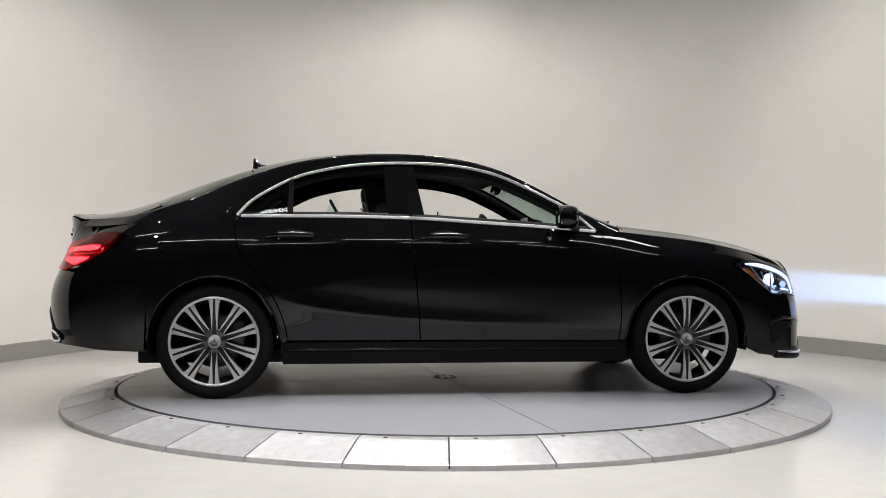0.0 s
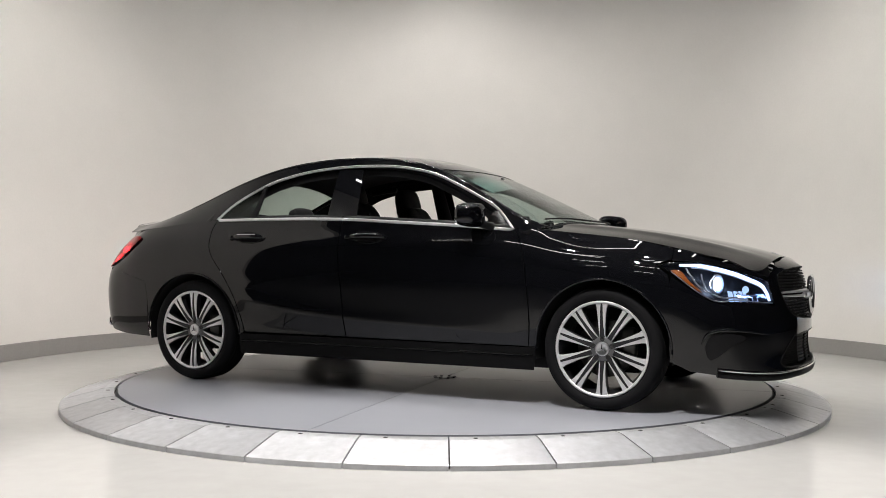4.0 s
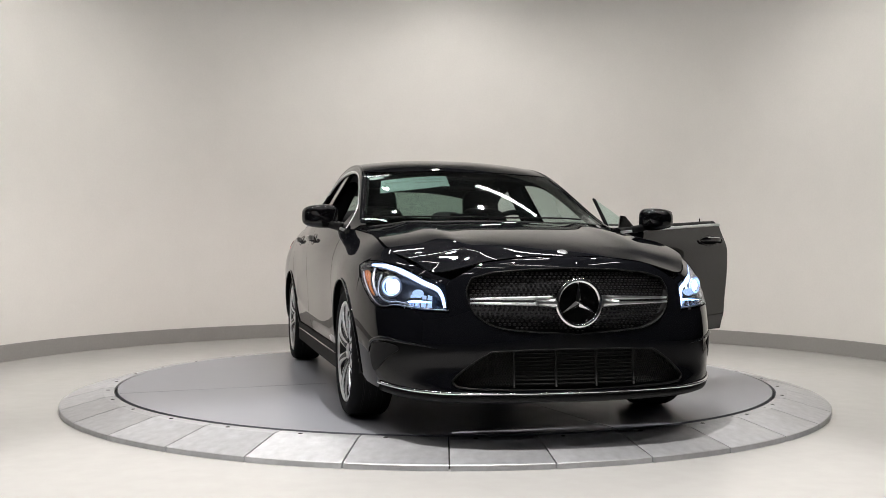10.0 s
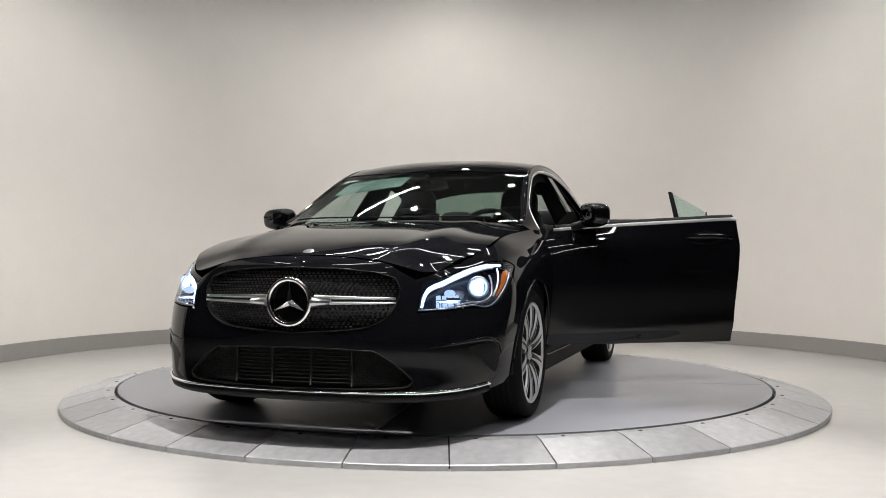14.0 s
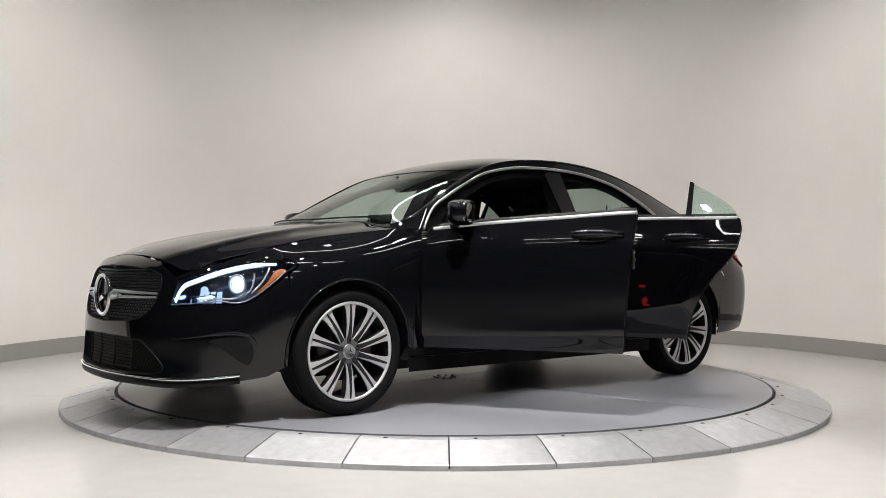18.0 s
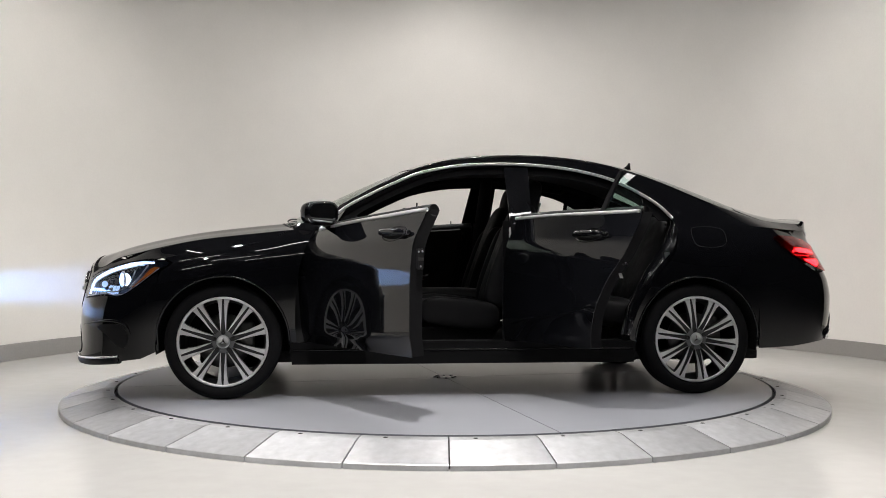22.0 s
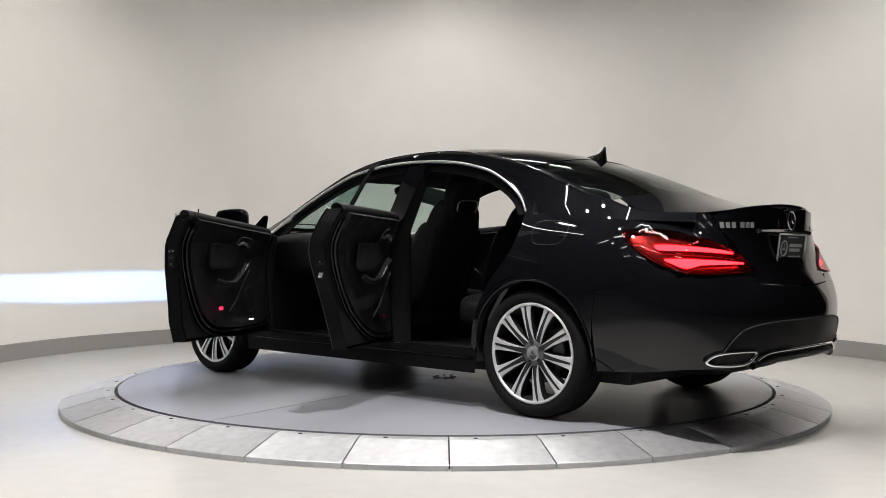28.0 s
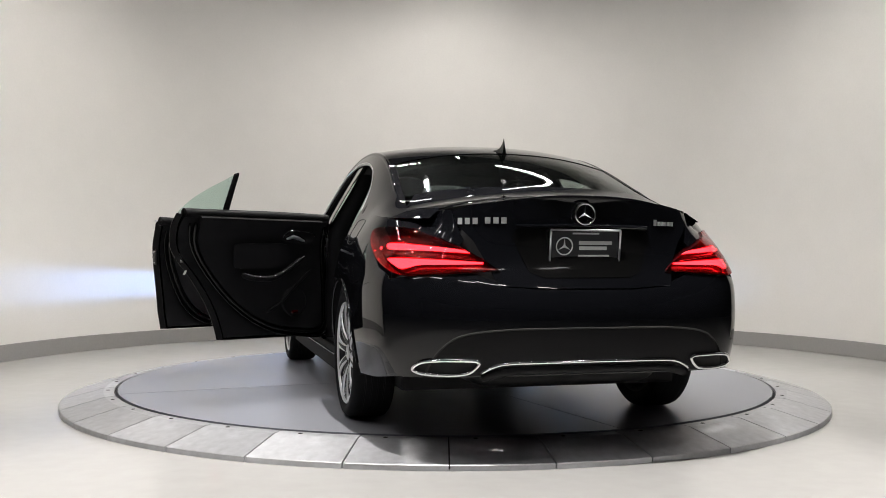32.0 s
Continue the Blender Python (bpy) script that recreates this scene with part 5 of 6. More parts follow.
def build_seats():
    for s in (1, -1):
        seat = holder("front_seat")
        seat.parent = CAR
        seat.location = (0, 0.37 * s, 0)
        superball("cushion", (0.00, 0, 0.440), (0.26, 0.20, 0.080), M_TRIM, seat, 0.5, 0.35, (0, -6, 0))
        superball("backrest", (-0.315, 0, 0.79), (0.075, 0.19, 0.36), M_TRIM, seat, 0.5, 0.45, (0, -20, 0))
        superball("headrest", (-0.452, 0, 1.115), (0.052, 0.128, 0.150), M_TRIM, seat, 0.5, 0.5, (0, -13, 0), "fixed headrest")
        ring = [(-0.500 - 0.02 * math.sin(a), 0.086 * math.copysign(abs(math.cos(a)) ** 0.5, math.cos(a)), 1.085 + 0.036 * math.copysign(abs(math.sin(a)) ** 0.6, math.sin(a))) for a in np.linspace(0.05, 2 * math.pi + 0.05, 28, endpoint=False)]
        tube("headrest_slot", ring, 0.005, M_SATIN, seat, closed=True, sides=6)
        for k in (1, -1):
            superball("cushion_bolster", (0.00, 0.210 * k, 0.455), (0.24, 0.050, 0.09), M_TRIM, seat, 0.6, 0.5, (0, -6, 0))
            superball("back_bolster", (-0.290, 0.185 * k, 0.74), (0.085, 0.050, 0.26), M_TRIM, seat, 0.6, 0.6, (0, -20, 0))
        box("seat_base", (0.02, 0, 0.325), (0.44, 0.42, 0.10), M_PLAST, seat, 0.02)
    bench = holder("rear_bench")
    bench.parent = CAR
    superball("bench_cushion", (-0.88, 0, 0.465), (0.28, 0.64, 0.10), M_TRIM, bench, 0.45, 0.3, (0, -8, 0))
    superball("bench_back", (-1.22, 0, 0.76), (0.085, 0.60, 0.30), M_TRIM, bench, 0.45, 0.35, (0, -24, 0))
    for y in (0.36, -0.36):
        superball("rear_headrest", (-1.37, y, 1.075), (0.05, 0.13, 0.075), M_TRIM, bench, 0.6, 0.6, (0, -16, 0))


def build_wheels():
    w = build_wheel()
    for i, (x, s) in enumerate(((AXLE, 1), (-AXLE, 1), (AXLE, -1), (-AXLE, -1))):
        m = Matrix.Translation((x, s * WHEEL_Y, WHEEL_Z)) @ pose(0, 0, 0, 0, 0, 0 if s > 0 else 180) @ pose(0, 0, 0, 0, 9.7 if i == 1 else 0, 0)
        o = w if i == 0 else copy_thing(w, m)
        o.parent = CAR
        o.matrix_basis = m


# ---------------------------------------------------------------- lamps, grille and badges
def skin1(u, z, o=0.0):
    return skin(u, z, o)[0]


def build_headlight(s):
    low = [(1.246, 0.751), (1.188, 0.714), (1.074, 0.627), (0.99, 0.577), (0.930, 0.566), (0.871, 0.575), (0.79, 0.569), (0.696, 0.561), (0.584, 0.555, 1)]
    high = [(0.596, 0.629), (0.606, 0.668), (0.645, 0.684), (0.772, 0.710), (0.938, 0.746), (1.108, 0.768), (1.181, 0.769)]
    pts = [(s * u, z) for u, z in rounded(low + high, 4, closed=True)]
    lamp = holder("headlight")
    lamp.parent = CAR
    tagged(lamp, "lit headlight with a white light strip and amber corner")
    lens = sheet("lens", pts, skin, M_CLEAR, lamp, "clear lens cover", h=0.04, thick=0.003, out=0.002)
    lens.visible_shadow = False
    bowl = shrunk(pts, 0.003)
    sheet("lamp_bowl", bowl, skin, M_BOWL, lamp, h=0.04, thick=0.006, out=-0.125)
    ob = band("lamp_wall", bowl, skin, -0.002, -0.125, M_BOWL, False, 0.04)
    ob.parent = lamp
    # painted brow between the lamp and the hood
    brow = [(1.186, 0.774), (1.108, 0.773), (0.938, 0.751), (0.772, 0.715), (0.645, 0.688), (0.603, 0.672)]
    edge = [(0.575, 0.690), (0.66, 0.712), (0.76, 0.738), (ux(2.00), 0.762), (ux(1.92), 0.796), (ux(1.80), 0.822), (ux(1.708), 0.836)]
    sheet("lamp_brow", [(s * u, z) for u, z in rounded(brow, 4) + rounded(edge, 4)], skin, M_PAINT, lamp, h=0.03)
    # light strip along the upper edge and down the inner corner
    strip = rounded([(0.603, 0.572), (0.617, 0.616), (0.646, 0.651), (0.727, 0.677), (0.831, 0.707), (0.933, 0.731), (1.04, 0.748), (1.10, 0.751), (1.15, 0.752)], 5)
    tube("light_strip", [skin1(s * u, z, -0.014) for u, z in strip], [0.0042 + 0.0062 * math.sin(math.pi * (i + 4) / (len(strip) + 6)) for i in range(len(strip))], M_DRL, lamp, "white light strip")
    tube("strip_edge", [skin1(s * u, z - 0.013, -0.020) for u, z in strip[8:-6]], 0.003, M_SATIN, lamp, sides=6)
    # projector: bright lens in a ring, and the small reflectors beside it
    c = skin1(s * 0.952, 0.657, -0.040)
    superball("projector_lens", c, (0.029, 0.031, 0.035), M_PROJ, lamp, 1, 1, label="glowing round projector lens", n=14)
    ring = [c + np.array((0.010, 0.008 * s, 0)) + 0.044 * np.array((-0.45 * s * math.cos(a), 0.9 * math.cos(a), math.sin(a))) for a in np.linspace(0, 2 * math.pi, 28, endpoint=False)]
    tube("projector_ring", ring, 0.006, M_SATIN, lamp, closed=True, sides=6)
    # these reflectors and cells emit the blue light they would only reflect
    superball("high_beam_lens", skin1(s * 0.765, 0.630, -0.036), (0.016, 0.026, 0.018), M_CELL, lamp, 1, 1, label="high beam reflector, its lit look given as glow", n=10)
    for k in range(4):
        u0 = 0.700 + 0.042 * k
        cell = [(u0, 0.568), (u0 + 0.034, 0.568), (u0 + 0.036, 0.622), (u0 + 0.006, 0.618)]
        sheet("reflector_cell", [(s * u, z) for u, z in cell], skin, M_CELL, lamp, "reflector cell, its blue light given as glow", h=0.02, thick=0.004, out=-0.088)
        tube("cell_fin", [skin1(s * (u0 - 0.006), z, -0.024) for z in (0.566, 0.578, 0.590)], 0.0028, M_SATIN, lamp, sides=6)
    # added glowing ring in place of the bright lens's glare
    halo = [c + np.array((0.016, 0.012 * s, 0)) + 0.034 * np.array((-0.45 * s * math.cos(a), 0.9 * math.cos(a), math.sin(a))) for a in np.linspace(0, 2 * math.pi, 28, endpoint=False)]
    tube("projector_glare_ring", halo, 0.004, M_HALO, lamp, "glowing ring standing in for the projector's blue glare", closed=True, sides=6)
    tube("lens_trim", [skin1(s * u, z + 0.006, -0.008) for u, z in rounded([p[:2] for p in low[1:]], 4)], 0.003, M_SATIN, lamp, "thin silver edge of the lamp", sides=6)
    am = [(s * u, z) for u, z in rounded([(1.190, 0.724), (1.165, 0.729), (1.135, 0.718), (1.092, 0.668), (1.034, 0.618), (1.050, 0.624), (1.087, 0.648), (1.140, 0.688)], 4, closed=True)]
    sheet("amber_corner", am, skin, M_AMBER, lamp, "amber side reflector", h=0.03, thick=0.006, out=-0.012)
    for line, r in (([(1.115, 0.738), (1.10, 0.712), (1.06, 0.660), (1.012, 0.617)], 0.0045), ([(1.034, 0.708), (1.030, 0.680), (1.005, 0.626), (0.95, 0.598), (0.90, 0.590), (0.86, 0.592), (0.78, 0.580)], 0.004)):
        tube("lamp_divider", [skin1(s * u, z, -0.016) for u, z in rounded(line, 5)], r, M_SATIN, lamp, sides=6)
    # low beam: a narrow source under a long shade
    bx, by, bz = 2.0, 0.648 * s, 0.600
    em = bmesh.new()
    v = [em.verts.new((bx, by + a, bz + b)) for a, b in ((-0.013, -0.002), (0.013, -0.002), (0.013, 0.0), (-0.013, 0.0))]
    f = em.faces.new(v)
    em.normal_update()
    if f.normal.x < 0:
        bmesh.ops.reverse_faces(em, faces=[f])
    part("beam_source", em, M_BEAM, lamp, "white beam source")
    box("beam_shade", (bx + 0.040, by, bz + 0.0015), (0.085, 0.09, 0.002), M_CORE, lamp, 0.0, (0, 0.5, 0))
    box("beam_floor", (bx + 0.030, by, bz - 0.0072), (0.065, 0.09, 0.002), M_CORE, lamp, 0.0, (0, 2.6, 0))
    box("beam_back", (bx - 0.006, by, bz), (0.006, 0.08, 0.02), M_CORE, lamp)
    return lamp


def build_taillight(s):
    lo = [(4.735, 0.904), (4.865, 0.797), (5.0, 0.737), (5.108, 0.714), (5.265, 0.720), (5.427, 0.728), (5.524, 0.735, 1)]
    hi = [(5.411, 0.805), (5.275, 0.856), (5.075, 0.902), (4.90, 0.920), (4.775, 0.922)]

    def m(p):
        return [(u if s > 0 else 2 * U_END - u, z) for u, z in p]

    lamp = holder("taillight")
    lamp.parent = CAR
    tagged(lamp, "lit red taillight with two glowing bars")
    pts = m(rounded(lo + hi, 4, closed=True))
    sheet("red_lens", pts, skin, M_REDLENS, lamp, "deep red lens", h=0.035, thick=0.003, out=0.012).visible_shadow = False
    sheet("lamp_back", shrunk(pts, 0.004), skin, M_RED, lamp, h=0.05, thick=0.004, out=-0.030)
    wall = band("lamp_wall", pts, skin, 0.010, -0.030, M_RED, False, 0.04)
    wall.parent = lamp
    bar1 = rounded([(4.895, 0.856), (4.912, 0.828), (5.081, 0.822), (5.254, 0.812), (5.395, 0.802, 1), (5.373, 0.814), (5.248, 0.833), (5.065, 0.849)], 4, closed=True)
    bar2 = rounded([(4.951, 0.791), (5.005, 0.758), (5.060, 0.737), (5.095, 0.742), (5.146, 0.757), (5.259, 0.760), (5.452, 0.763, 1), (5.452, 0.771, 1), (5.254, 0.784)], 4, closed=True)
    for b in (bar1, bar2):
        mid = float(np.mean([p[1] for p in b]))
        b = [(u, mid + (z - mid) * 0.72) for u, z in b]
        # dim red fringe: the bar's glow on its surroundings, added as an emitting sheet
        sheet("bar_glow_fringe", m(shrunk(b, -0.006)), skin, M_TAILFRINGE, lamp, h=0.03, thick=0.003, out=-0.013)
        sheet("glowing_bar", m(b), skin, M_TAILGLOW, lamp, "bright red glowing bar", h=0.03, thick=0.006, out=-0.004)
    bar3 = [(4.94, 0.809), (5.205, 0.800), (5.421, 0.780)]
    tube("lamp_rib", [skin1(m([p])[0][0], p[1], 0.0) for p in rounded(bar3, 5)], 0.004, M_RED, lamp, sides=6)
    d = skin1(m([(4.865, 0)])[0][0], 0.829, -0.004)
    superball("marker_lamp", d, (0.005, 0.005, 0.005), M_TAILGLOW, lamp, 1, 1, n=8)
    return lamp


def rod_set(name, rods, r, material, parent, label=""):
    """Many thin straight rods as one part, each a square bar."""
    verts, faces = [], []
    for a, b in rods:
        a, b = Vector(a), Vector(b)
        d = (b - a).normalized()
        p = d.cross(Vector((1, 0, 0.1))).normalized() * r
        w = d.cross(p)
        k = len(verts)
        verts += [a + p, a + w, a - p, a - w, b + p, b + w, b - p, b - w]
        faces += [(k, k + 1, k + 5, k + 4), (k + 1, k + 2, k + 6, k + 5), (k + 2, k + 3, k + 7, k + 6), (k + 3, k, k + 4, k + 7)]
    return mesh_np(name, verts, faces, material, parent, label)


def build_nose():
    gr = holder("grille")
    gr.parent = CAR
    tagged(gr, "black studded grille with a chrome star")
    g = [(uy(0.470), 0.700), (uy(0.492), 0.645), (uy(0.455), 0.550), (uy(0.36), 0.492), (uy(0.18), 0.470)]
    poly = rounded(g, 4) + [(0.0, 0.462)] + [(-u, z) for u, z in rounded(g, 4)[::-1]] + [(-uy(0.38), 0.724), (-uy(0.2), 0.739), (0.0, 0.744), (uy(0.2), 0.739), (uy(0.38), 0.724)]
    # rows of small studs
    verts, faces = [], []
    tips, tfaces = [], []
    pts = np.array([(u + (0.011 if i % 2 else 0), z) for i, z in enumerate(np.arange(0.472, 0.740, 0.0155)) for u in np.arange(-0.48, 0.49, 0.022)])
    ok = inside(poly, pts) & (edge_distance(poly, pts) > 0.008) & (np.abs(pts[:, 1] - 0.602) > 0.020)
    for u, z in pts[ok]:
        p = skin1(u, z, -0.020)
        k = len(verts)
        verts += [p + np.array(v) for v in ((0, -0.0065, 0.0045), (0, 0.0065, 0.0045), (0, 0.0065, -0.0045), (0, -0.0065, -0.0045))]
        verts += [p + np.array(v) for v in ((0.007, -0.004, 0.0028), (0.007, 0.004, 0.0028), (0.007, 0.004, -0.0028), (0.007, -0.004, -0.0028))]
        faces += [(k, k + 4, k + 5, k + 1), (k + 1, k + 5, k + 6, k + 2), (k + 2, k + 6, k + 7, k + 3), (k + 3, k + 7, k + 4, k), (k + 4, k + 7, k + 6, k + 5)]
    ob = mesh_np("grille_studs", verts, faces, M_STUD, gr, "rows of small dark studs")
    tagged(ob, kind="stuff")
    edge = [skin1(u, z, 0.001) for u, z in poly]
    tube("grille_rim", edge, 0.003, M_MESH, gr, closed=True, sides=6)
    # silver wings on both sides of the star
    for s in (1, -1):
        for dz, h in ((0.0095, 0.0080), (-0.0085, 0.0068)):
            y0, y1 = 0.115, 0.475
            bar = [skin1(s * uy(y), 0.602 + dz * (1 + 0.5 * (1 - (y - y0) / (y1 - y0))), 0.004) for y in np.linspace(y0, y1, 14)]
            tube("grille_wing", bar, [h * (1.35 - 0.75 * k / 13) for k in range(14)], M_SATIN, gr, sides=8, flat=1.0, label="satin silver grille bar")
    em = holder("star_emblem")
    em.parent = gr
    em.location = (2.272, 0, 0.594)
    ring = [(0.004 - 0.9 * 0.0, 0.098 * math.cos(a), 0.098 * math.sin(a)) for a in np.linspace(0, 2 * math.pi, 48, endpoint=False)]
    tube("emblem_ring", ring, 0.0105, M_CHROME, em, closed=True, sides=10)
    star(0.094, 0.0, em, M_CHROME, axis="X", deep=0.014)
    bm = bmesh.new()
    lathe(bm, [(0.0, -0.010), (0.094, -0.010)], 40, "X")
    part("emblem_back", bm, M_GLOSS, em)
    for k in (1, -1):
        tube("emblem_neck", [(-0.008, k * y, 0) for y in (0.102, 0.125, 0.19)], [0.024, 0.019, 0.012], M_SATIN, em, sides=10)
    # small round badge on the hood's edge
    bp = hood_top(2.085, 0.0, 0.0)[0]
    bm = bmesh.new()
    lathe(bm, [(0.0, 0.003), (0.022, 0.003), (0.026, 0.0)], 24, "Z")
    for v in bm.verts:
        v.co = Vector(bp) + Euler((0, radians(24), 0)).to_matrix() @ v.co
    part("hood_badge", bm, M_SATIN, CAR, "small round silver hood badge", True)
    # lower intake: honeycomb at the sides, slats in the middle
    it = holder("lower_intake")
    it.parent = CAR
    tagged(it, "black lower air intake with mesh and slats")
    i = [(uy(0.38), 0.388), (uy(0.46), 0.340), (uy(0.545), 0.265), (uy(0.52), 0.238), (uy(0.3), 0.226)]
    ip = rounded(i, 4) + [(0.0, 0.222)] + [(-u, z) for u, z in rounded(i, 4)[::-1]] + [(-uy(0.2), 0.396), (0.0, 0.398), (uy(0.2), 0.396)]
    rods = []
    for s in (1, -1):
        for a, b in ((0.020, 1), (0.020, -1)):
            for k in range(-14, 44):
                st = [(0.27 + k * 0.012 + b * t * 0.5 - (0.08 if b > 0 else 0), 0.225 + t) for t in np.arange(0, 0.176, 0.016)]
                for p, q in zip(st, st[1:]):
                    pq = np.array([(uy(min(max(p[0], 0), 0.8)), p[1]), (uy(min(max(q[0], 0), 0.8)), q[1])])
                    if p[0] > 0.285 and q[0] > 0.285 and inside(ip, pq).all():
                        rods.append((skin1(s * pq[0][0], pq[0][1], -0.018), skin1(s * pq[1][0], pq[1][1], -0.018)))
    ob = rod_set("mesh_insert", rods, 0.0022, M_MESH, it, "diamond mesh")
    tagged(ob, kind="stuff")
    for z in np.arange(0.248, 0.385, 0.0165):
        tube("slat", [skin1(u, z, -0.022) for u in np.linspace(-0.285, 0.285, 18)], 0.0042, M_MESH, it, sides=6)
    for y in (-0.285, -0.095, 0.095, 0.285):
        tube("slat_post", [skin1(y, z, -0.020) for z in (0.235, 0.31, 0.39)], 0.006, M_MESH, it, sides=6)
    tube("intake_rim", [skin1(u, z, 0.0) for u, z in ip], 0.004, M_MESH, it, closed=True, sides=8)
    # arched lip from the intake up over the side vents
    for s in (1, -1):
        vent = rounded([(ux(2.055), 0.395), (ux(1.98), 0.415), (ux(1.90), 0.405), (ux(1.87), 0.35), (ux(1.89), 0.285), (ux(1.93), 0.30), (ux(1.99), 0.35)], 4, closed=True)
        vp = [(s * u, z) for u, z in vent]
        sheet("side_vent", vp, skin, M_PLAST, CAR, h=0.03, thick=0.004, out=0.003)
        tube("vent_brow", [skin1(s * u, z, 0.001) for u, z in rounded([(uy(0.60), 0.400), (ux(2.03), 0.428), (ux(1.95), 0.432), (ux(1.88), 0.412), (ux(1.85), 0.36)], 5)], [0.001 + 0.009 * math.sin(math.pi * k / 20) for k in range(21)], M_PAINT, CAR, sides=8)
    # bright blade under the bumper
    uu = np.linspace(-ux(1.93), ux(1.93), 60)
    zz = [0.212 + 0.040 * max(0, (abs(u) - 0.55) / 0.55) ** 1.6 for u in uu]
    tube("chrome_blade", [skin1(u, z, 0.006) for u, z in zip(uu, zz)], [0.0038 + 0.0034 * min(1, (abs(u) / 0.6) ** 3) for u in uu], M_CHROME, CAR, "chrome blade along the front apron", sides=8)
    tube("front_apron", [skin1(u, z - 0.022, -0.012) for u, z in zip(uu, zz)], 0.020, M_PLAST, CAR, sides=8)


def build_tail():
    # lower diffuser
    d = [(uy(0.70, True), 0.300), (uy(0.64, True), 0.400), (uy(0.56, True), 0.465), (uy(0.40, True), 0.492), (uy(0.2, True), 0.498)]
    e = [(uy(0.40, True), 0.312), (uy(0.55, True), 0.303)]
    mm = lambda p: [(2 * U_END - u, z) for u, z in p]
    dd = rounded(d, 4)
    sheet("diffuser", dd + [(U_END, 0.499)] + mm(dd[::-1]) + mm(e[::-1]) + [(U_END, 0.314)] + e, skin, M_DIFF, CAR, "satin black rear diffuser", h=0.035, thick=0.01, out=0.004)
    tube("diffuser_line", [skin1(u, z, 0.005) for u, z in dd + [(U_END, 0.499)] + mm(dd[::-1])], 0.004, M_GAP, CAR, sides=6)
    st = rounded([(uy(0.470, True), 0.318), (uy(0.415, True), 0.345), (uy(0.36, True), 0.356), (uy(0.2, True), 0.360)], 5)
    tube("chrome_strip", [skin1(u, z, 0.012) for u, z in st + [(U_END, 0.361)] + mm(st[::-1])], 0.007, M_CHROME, CAR, "chrome strip across the diffuser", sides=8)
    under = rounded([(uy(0.470, True), 0.300), (uy(0.36, True), 0.325), (uy(0.2, True), 0.330)], 5)
    tube("diffuser_lip", [skin1(u, z, -0.004) for u, z in under + [(U_END, 0.33)] + mm(under[::-1])], 0.022, M_PLAST, CAR, sides=8)
    for s in (1, -1):
        ex = holder("exhaust_tip")
        ex.parent = CAR
        tagged(ex, "wide chrome exhaust tip")
        o = rounded([(uy(0.735, True), 0.330), (uy(0.69, True), 0.362), (uy(0.50, True), 0.368), (uy(0.478, True), 0.356), (uy(0.53, True), 0.314), (uy(0.70, True), 0.312)], 5, closed=True)
        o = [(u if s > 0 else 2 * U_END - u, z) for u, z in o]
        tube("chrome_frame", [skin1(u, z, 0.014) for u, z in o], 0.0075, M_CHROME, ex, closed=True, sides=8)
        sheet("exhaust_throat", o, skin, M_CORE, ex, h=0.04, thick=0.004, out=0.006)
    # plate in its recess
    rec = [(uy(0.30, True), 0.915), (uy(0.33, True), 0.88), (uy(0.26, True), 0.730), (uy(0.20, True), 0.706)]
    sheet("plate_recess", rec + mm(rec[::-1]), skin, M_GLOSS, CAR, h=0.04, thick=0.004, out=0.003)
    tube("recess_lip", [skin1(u, z, 0.008) for u, z in [(uy(0.31, True), 0.918), (U_END, 0.924)] + mm([(uy(0.31, True), 0.918)])], 0.010, M_PAINT, CAR, sides=8)
    pl = holder("number_plate")
    pl.parent = CAR
    pl.location = (-2.288, 0, 0.826)
    pl.rotation_euler = (0, radians(-7), 0)
    tagged(pl, "dark dealer plate in a silver frame")
    box("plate_panel", (0, 0, 0), (0.006, 0.300, 0.145), M_PLATE, pl, 0.002)
    fr = [(-0.004, 0.158, 0.080), (-0.004, -0.158, 0.080), (-0.004, -0.158, -0.080), (-0.004, 0.158, -0.080)]
    for a, b in zip(fr, fr[1:] + fr[:1]):
        tube("plate_frame", [a, b], 0.005, M_SATIN, pl, sides=6)
    ring = [(-0.005, 0.095 + 0.036 * math.cos(a), 0.012 + 0.036 * math.sin(a)) for a in np.linspace(0, 2 * math.pi, 28, endpoint=False)]
    tube("plate_ring", ring, 0.0028, M_BAR, pl, closed=True, sides=6)
    star(0.034, -0.0045, pl, M_BAR, axis="X", deep=0.002, sign=-1).location = (0, 0.095, 0.012)
    for y, z, w, h in ((-0.045, 0.026, 0.150, 0.015), (-0.035, 0.004, 0.125, 0.015), (-0.04, -0.028, 0.14, 0.007), (0.0, -0.067, 0.24, 0.010), (0.0, 0.066, 0.12, 0.007)):
        box("plate_bar", (-0.0042, y, z), (0.002, w, h), M_BAR, pl)
    # star on the boot and bright lettering blocks
    em = holder("boot_star")
    em.parent = CAR
    xs = float(skin1(U_END, 0.982)[0])
    em.location = (xs - 0.020, 0, 0.974)
    tagged(em, "chrome star badge on the boot")
    ring = [(0, 0.044 * math.cos(a), 0.044 * math.sin(a)) for a in np.linspace(0, 2 * math.pi, 36, endpoint=False)]
    tube("emblem_ring", ring, 0.005, M_CHROME, em, closed=True, sides=8)
    star(0.042, 0.0, em, M_CHROME, axis="X", deep=0.006, sign=-1)
    bars = [(0.560 - 0.0345 * k, 0.942, 0.022, 0.026) for k in range(3)] + [(0.438 - 0.036 * k, 0.944, 0.024, 0.026) for k in range(3)]
    for y, z, w, h in bars:
        a = uy(y, True)
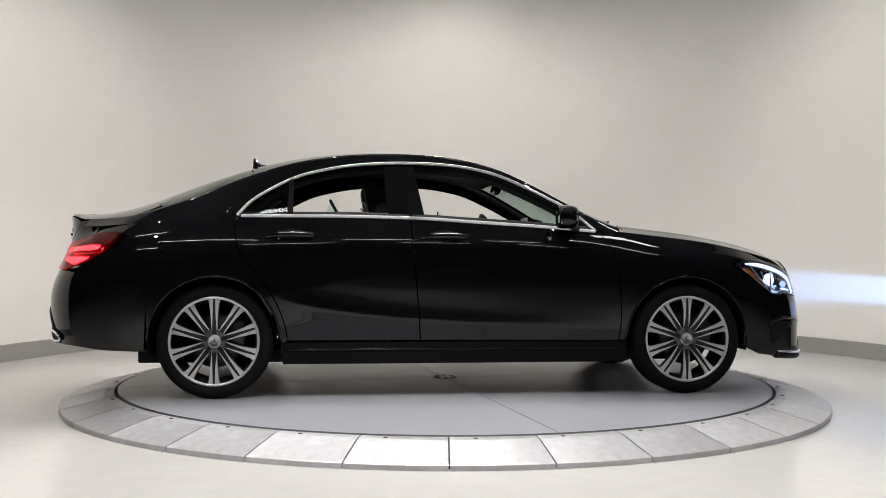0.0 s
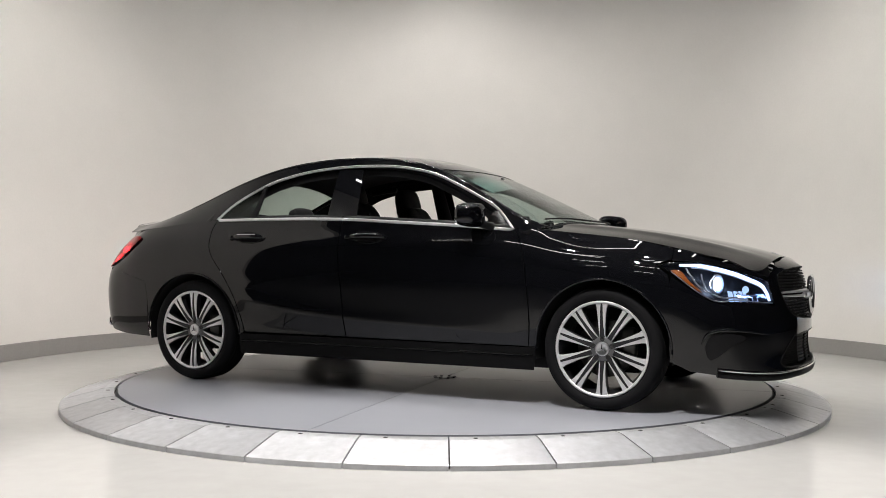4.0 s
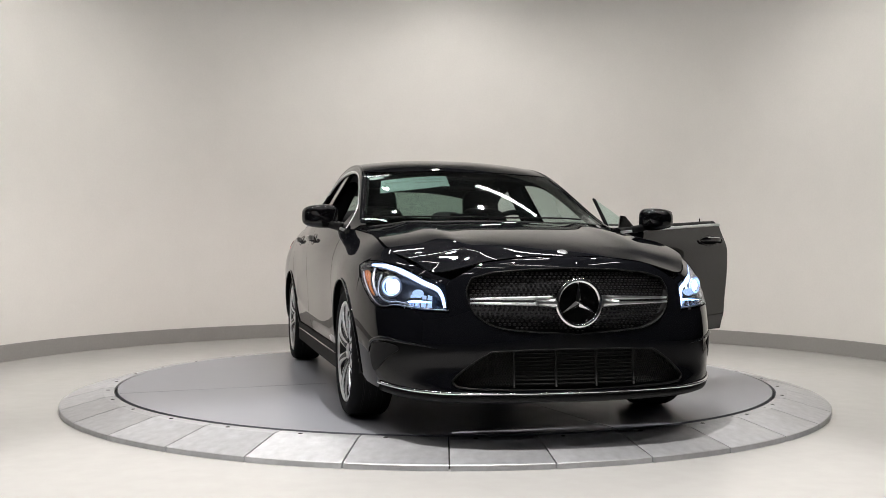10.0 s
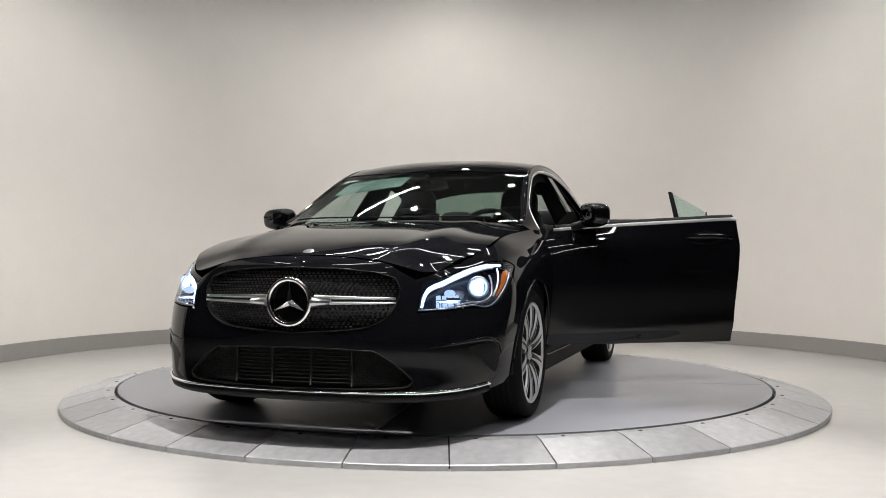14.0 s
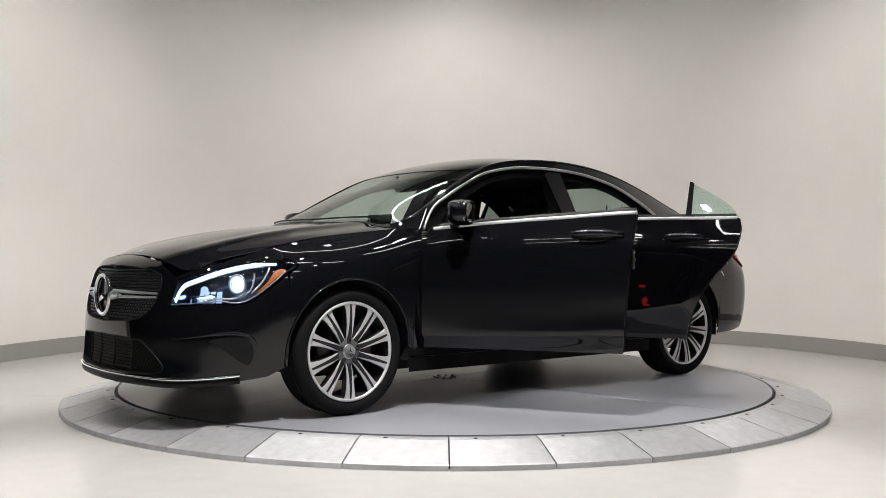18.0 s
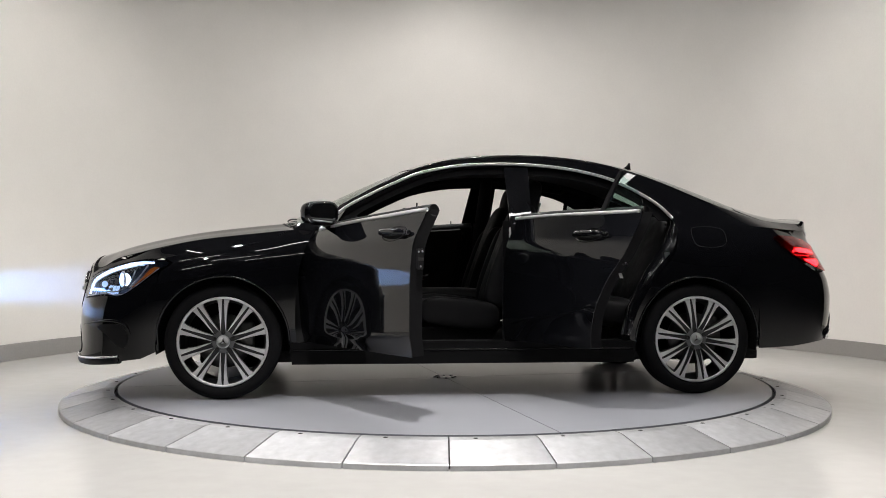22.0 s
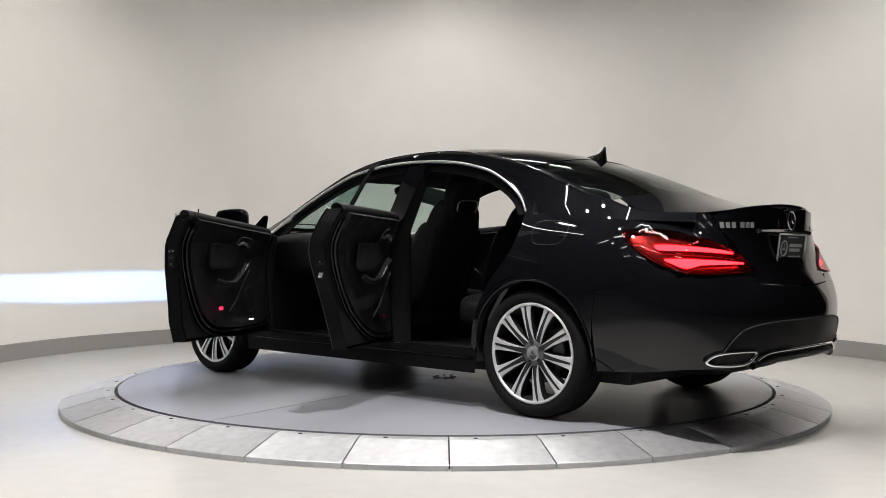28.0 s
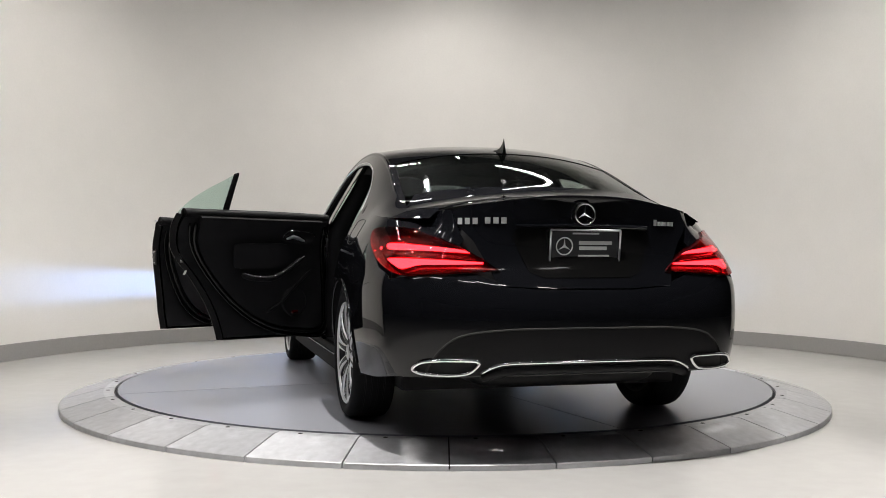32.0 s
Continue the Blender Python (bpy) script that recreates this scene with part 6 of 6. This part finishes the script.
        c = [(a - w / 2, z - h / 2), (a + w / 2, z - h / 2), (a + w / 2, z + h / 2), (a - w / 2, z + h / 2)]
        sheet("badge_block", c, skin, M_BADGE, CAR, h=0.02, thick=0.004, out=0.004)
    for k in range(6):
        a = 2 * U_END - uy(0.365 + 0.0205 * k, True)
        w, h = 0.015, 0.026 if k == 0 else 0.018
        z = 0.938 + (0.004 if k == 0 else 0)
        sheet("badge_block", [(a - w / 2, z - h / 2), (a + w / 2, z - h / 2), (a + w / 2, z + h / 2), (a - w / 2, z + h / 2)], skin, M_BADGE, CAR, h=0.02, thick=0.004, out=0.004)
    # spoiler lip along the boot's edge
    verts, faces = [], []
    us = list(np.linspace(uy(0.560, True), U_END, 21)) + list(2 * U_END - np.linspace(uy(0.560, True), U_END, 21)[::-1][1:])
    for k, u in enumerate(us):
        f = abs(k - 20) / 20
        p = skin1(u, 1.02 - 0.03 * f)
        inward = np.array((0.13 - 0.03 * f, -0.02 * math.copysign(f, p[1]), 0))
        a = p + inward
        za = float(top(a[0], a[1])[0, 2])
        zt = float(top(p[0] + 0.03, p[1])[0, 2]) + 0.010 - 0.008 * f ** 2
        ring = [(a[0], a[1], za + 0.002), ((a[0] + p[0]) / 2, (a[1] + p[1]) / 2, (za + zt) / 2 + 0.001), (p[0] - 0.012 * (1 - f ** 4), p[1], zt - 0.012 * f ** 6), (p[0] - 0.015 * (1 - f ** 4), p[1], zt - 0.006 - 0.008 * f ** 6), (p[0] - 0.004, p[1], zt - 0.020), (p[0] + 0.004, p[1], zt - 0.045)]
        root = Vector((p[0] + 0.06, p[1] * 0.99, float(top(p[0] + 0.06, p[1])[0, 2]) - 0.004))
        verts += [root + (Vector(v) - root) * (1 - f ** 2.2) for v in ring]
    for k in range(len(us) - 1):
        for i in range(5):
            a = k * 6 + i
            faces.append((a, a + 1, a + 7, a + 6))
    mesh_np("boot_spoiler", verts, faces, M_PAINT, CAR, "slim black boot spoiler", True)
    # aerial fin
    verts, faces = [], []
    prof = [(-1.095, 0.0, 0.030), (-1.13, 0.016, 0.027), (-1.165, 0.030, 0.020), (-1.190, 0.055, 0.010), (-1.208, 0.083, 0.005), (-1.218, 0.080, 0.004), (-1.222, 0.0, 0.022)]
    for k, (x, h, w) in enumerate(prof):
        zb = float(CROWN(x)) - 0.004
        verts += [(x, w, zb), (x, w * 0.5, zb + h * 0.75 + 0.002), (x, 0, zb + h + 0.004), (x, -w * 0.5, zb + h * 0.75 + 0.002), (x, -w, zb)]
    for k in range(len(prof) - 1):
        for i in range(4):
            a = k * 5 + i
            faces.append((a, a + 1, a + 6, a + 5))
    mesh_np("aerial_fin", verts, faces, M_GLOSS, CAR, "black aerial fin", True)
    # fuel flap
    ff = rounded([(-1.335, 0.955), (-1.345, 0.870), (-1.40, 0.852), (-1.50, 0.856), (-1.535, 0.885), (-1.530, 0.950), (-1.48, 0.968), (-1.38, 0.970)], 4, closed=True)
    tube("fuel_flap_joint", [side(x, z, 0.0006)[0] for x, z in ff], 0.0012, M_GAP, CAR, closed=True, sides=4)
    # wipers and the cowl
    cw = [(1.09, 0.0), (1.085, 0.25), (1.05, 0.48), (0.985, 0.68)]
    pts = [(x, -y) for x, y in cw[::-1]] + cw[1:]
    tube("cowl_strip", [hood_top(x - 0.010, y, -0.008)[0] for x, y in rounded(pts, 4)], 0.012, M_PLAST, CAR, sides=8)
    for y0, y1 in ((0.55, -0.12), (-0.08, -0.62)):
        w = [top(1.035 - 0.10 * (abs(y) / 0.65) ** 2 + 0.005, y, 0.007)[0] for y in np.linspace(y0, y1, 12)]
        tube("wiper", w, 0.005, M_PLAST, CAR, "black wiper blade", sides=6)
    # sheets behind the windscreen
    st = [(0.425, -0.515), (0.405, -0.11), (0.575, -0.125), (0.595, -0.555)]
    sheet("window_sticker", st, top, M_PAPER, CAR, "pale green price sheet behind the windscreen", h=0.06, thick=0.001, out=-0.012)
    for x, y0, y1 in ((0.455, -0.33, -0.15), (0.50, -0.33, -0.15), (0.475, -0.50, -0.36)):
        sheet("print_bar", [(x, y0), (x, y1), (x + 0.012, y1), (x + 0.012, y0)], top, M_INK, CAR, h=0.06, thick=0.0006, out=-0.0105)
    sheet("small_label", [(0.355, -0.575), (0.352, -0.49), (0.39, -0.49), (0.393, -0.58)], top, M_PAPERW, CAR, "small white label in the windscreen corner", h=0.06, thick=0.001, out=-0.012)
    # under-floor: exhaust pipe and rear silencer
    tube("exhaust_pipe", [(0.6, 0.1, 0.165), (-0.6, 0.1, 0.165), (-1.2, 0.2, 0.20), (-1.7, 0.35, 0.24)], 0.030, M_STEEL, CAR)
    superball("silencer", (-1.95, 0.0, 0.30), (0.16, 0.45, 0.085), M_PLAST, CAR, 0.5, 0.4)
    for x in (AXLE, -AXLE):
        tube("axle_arm", [(x, -0.62, 0.27), (x, 0.62, 0.27)], 0.035, M_CORE, CAR)


DISC = build_table()
build_hall()
build_body()
build_wheels()
build_door('front', -1, 0)
build_door('rear', -1, 0)
build_door('front', 1, 61)
build_door('rear', 1, 63.5)
build_cabin()
for sgn in (1, -1):
    build_headlight(sgn)
    build_taillight(sgn)
build_nose()
build_tail()
build_lights()


def motions():
    rows = [(t, heading(t)) for t in [float(i) for i in range(33)]]
    off = Vector((-0.0244, 0.0123, 0))
    turn = [(t, pose(0, 0, 0, 0, 0, a)) for t, a in rows]
    walk(DISC, turn)
    walk(CAR, [(t, Matrix.Translation((0, 0, DISC_Z)) @ m @ Matrix.Translation(off)) for t, m in turn])


motions()
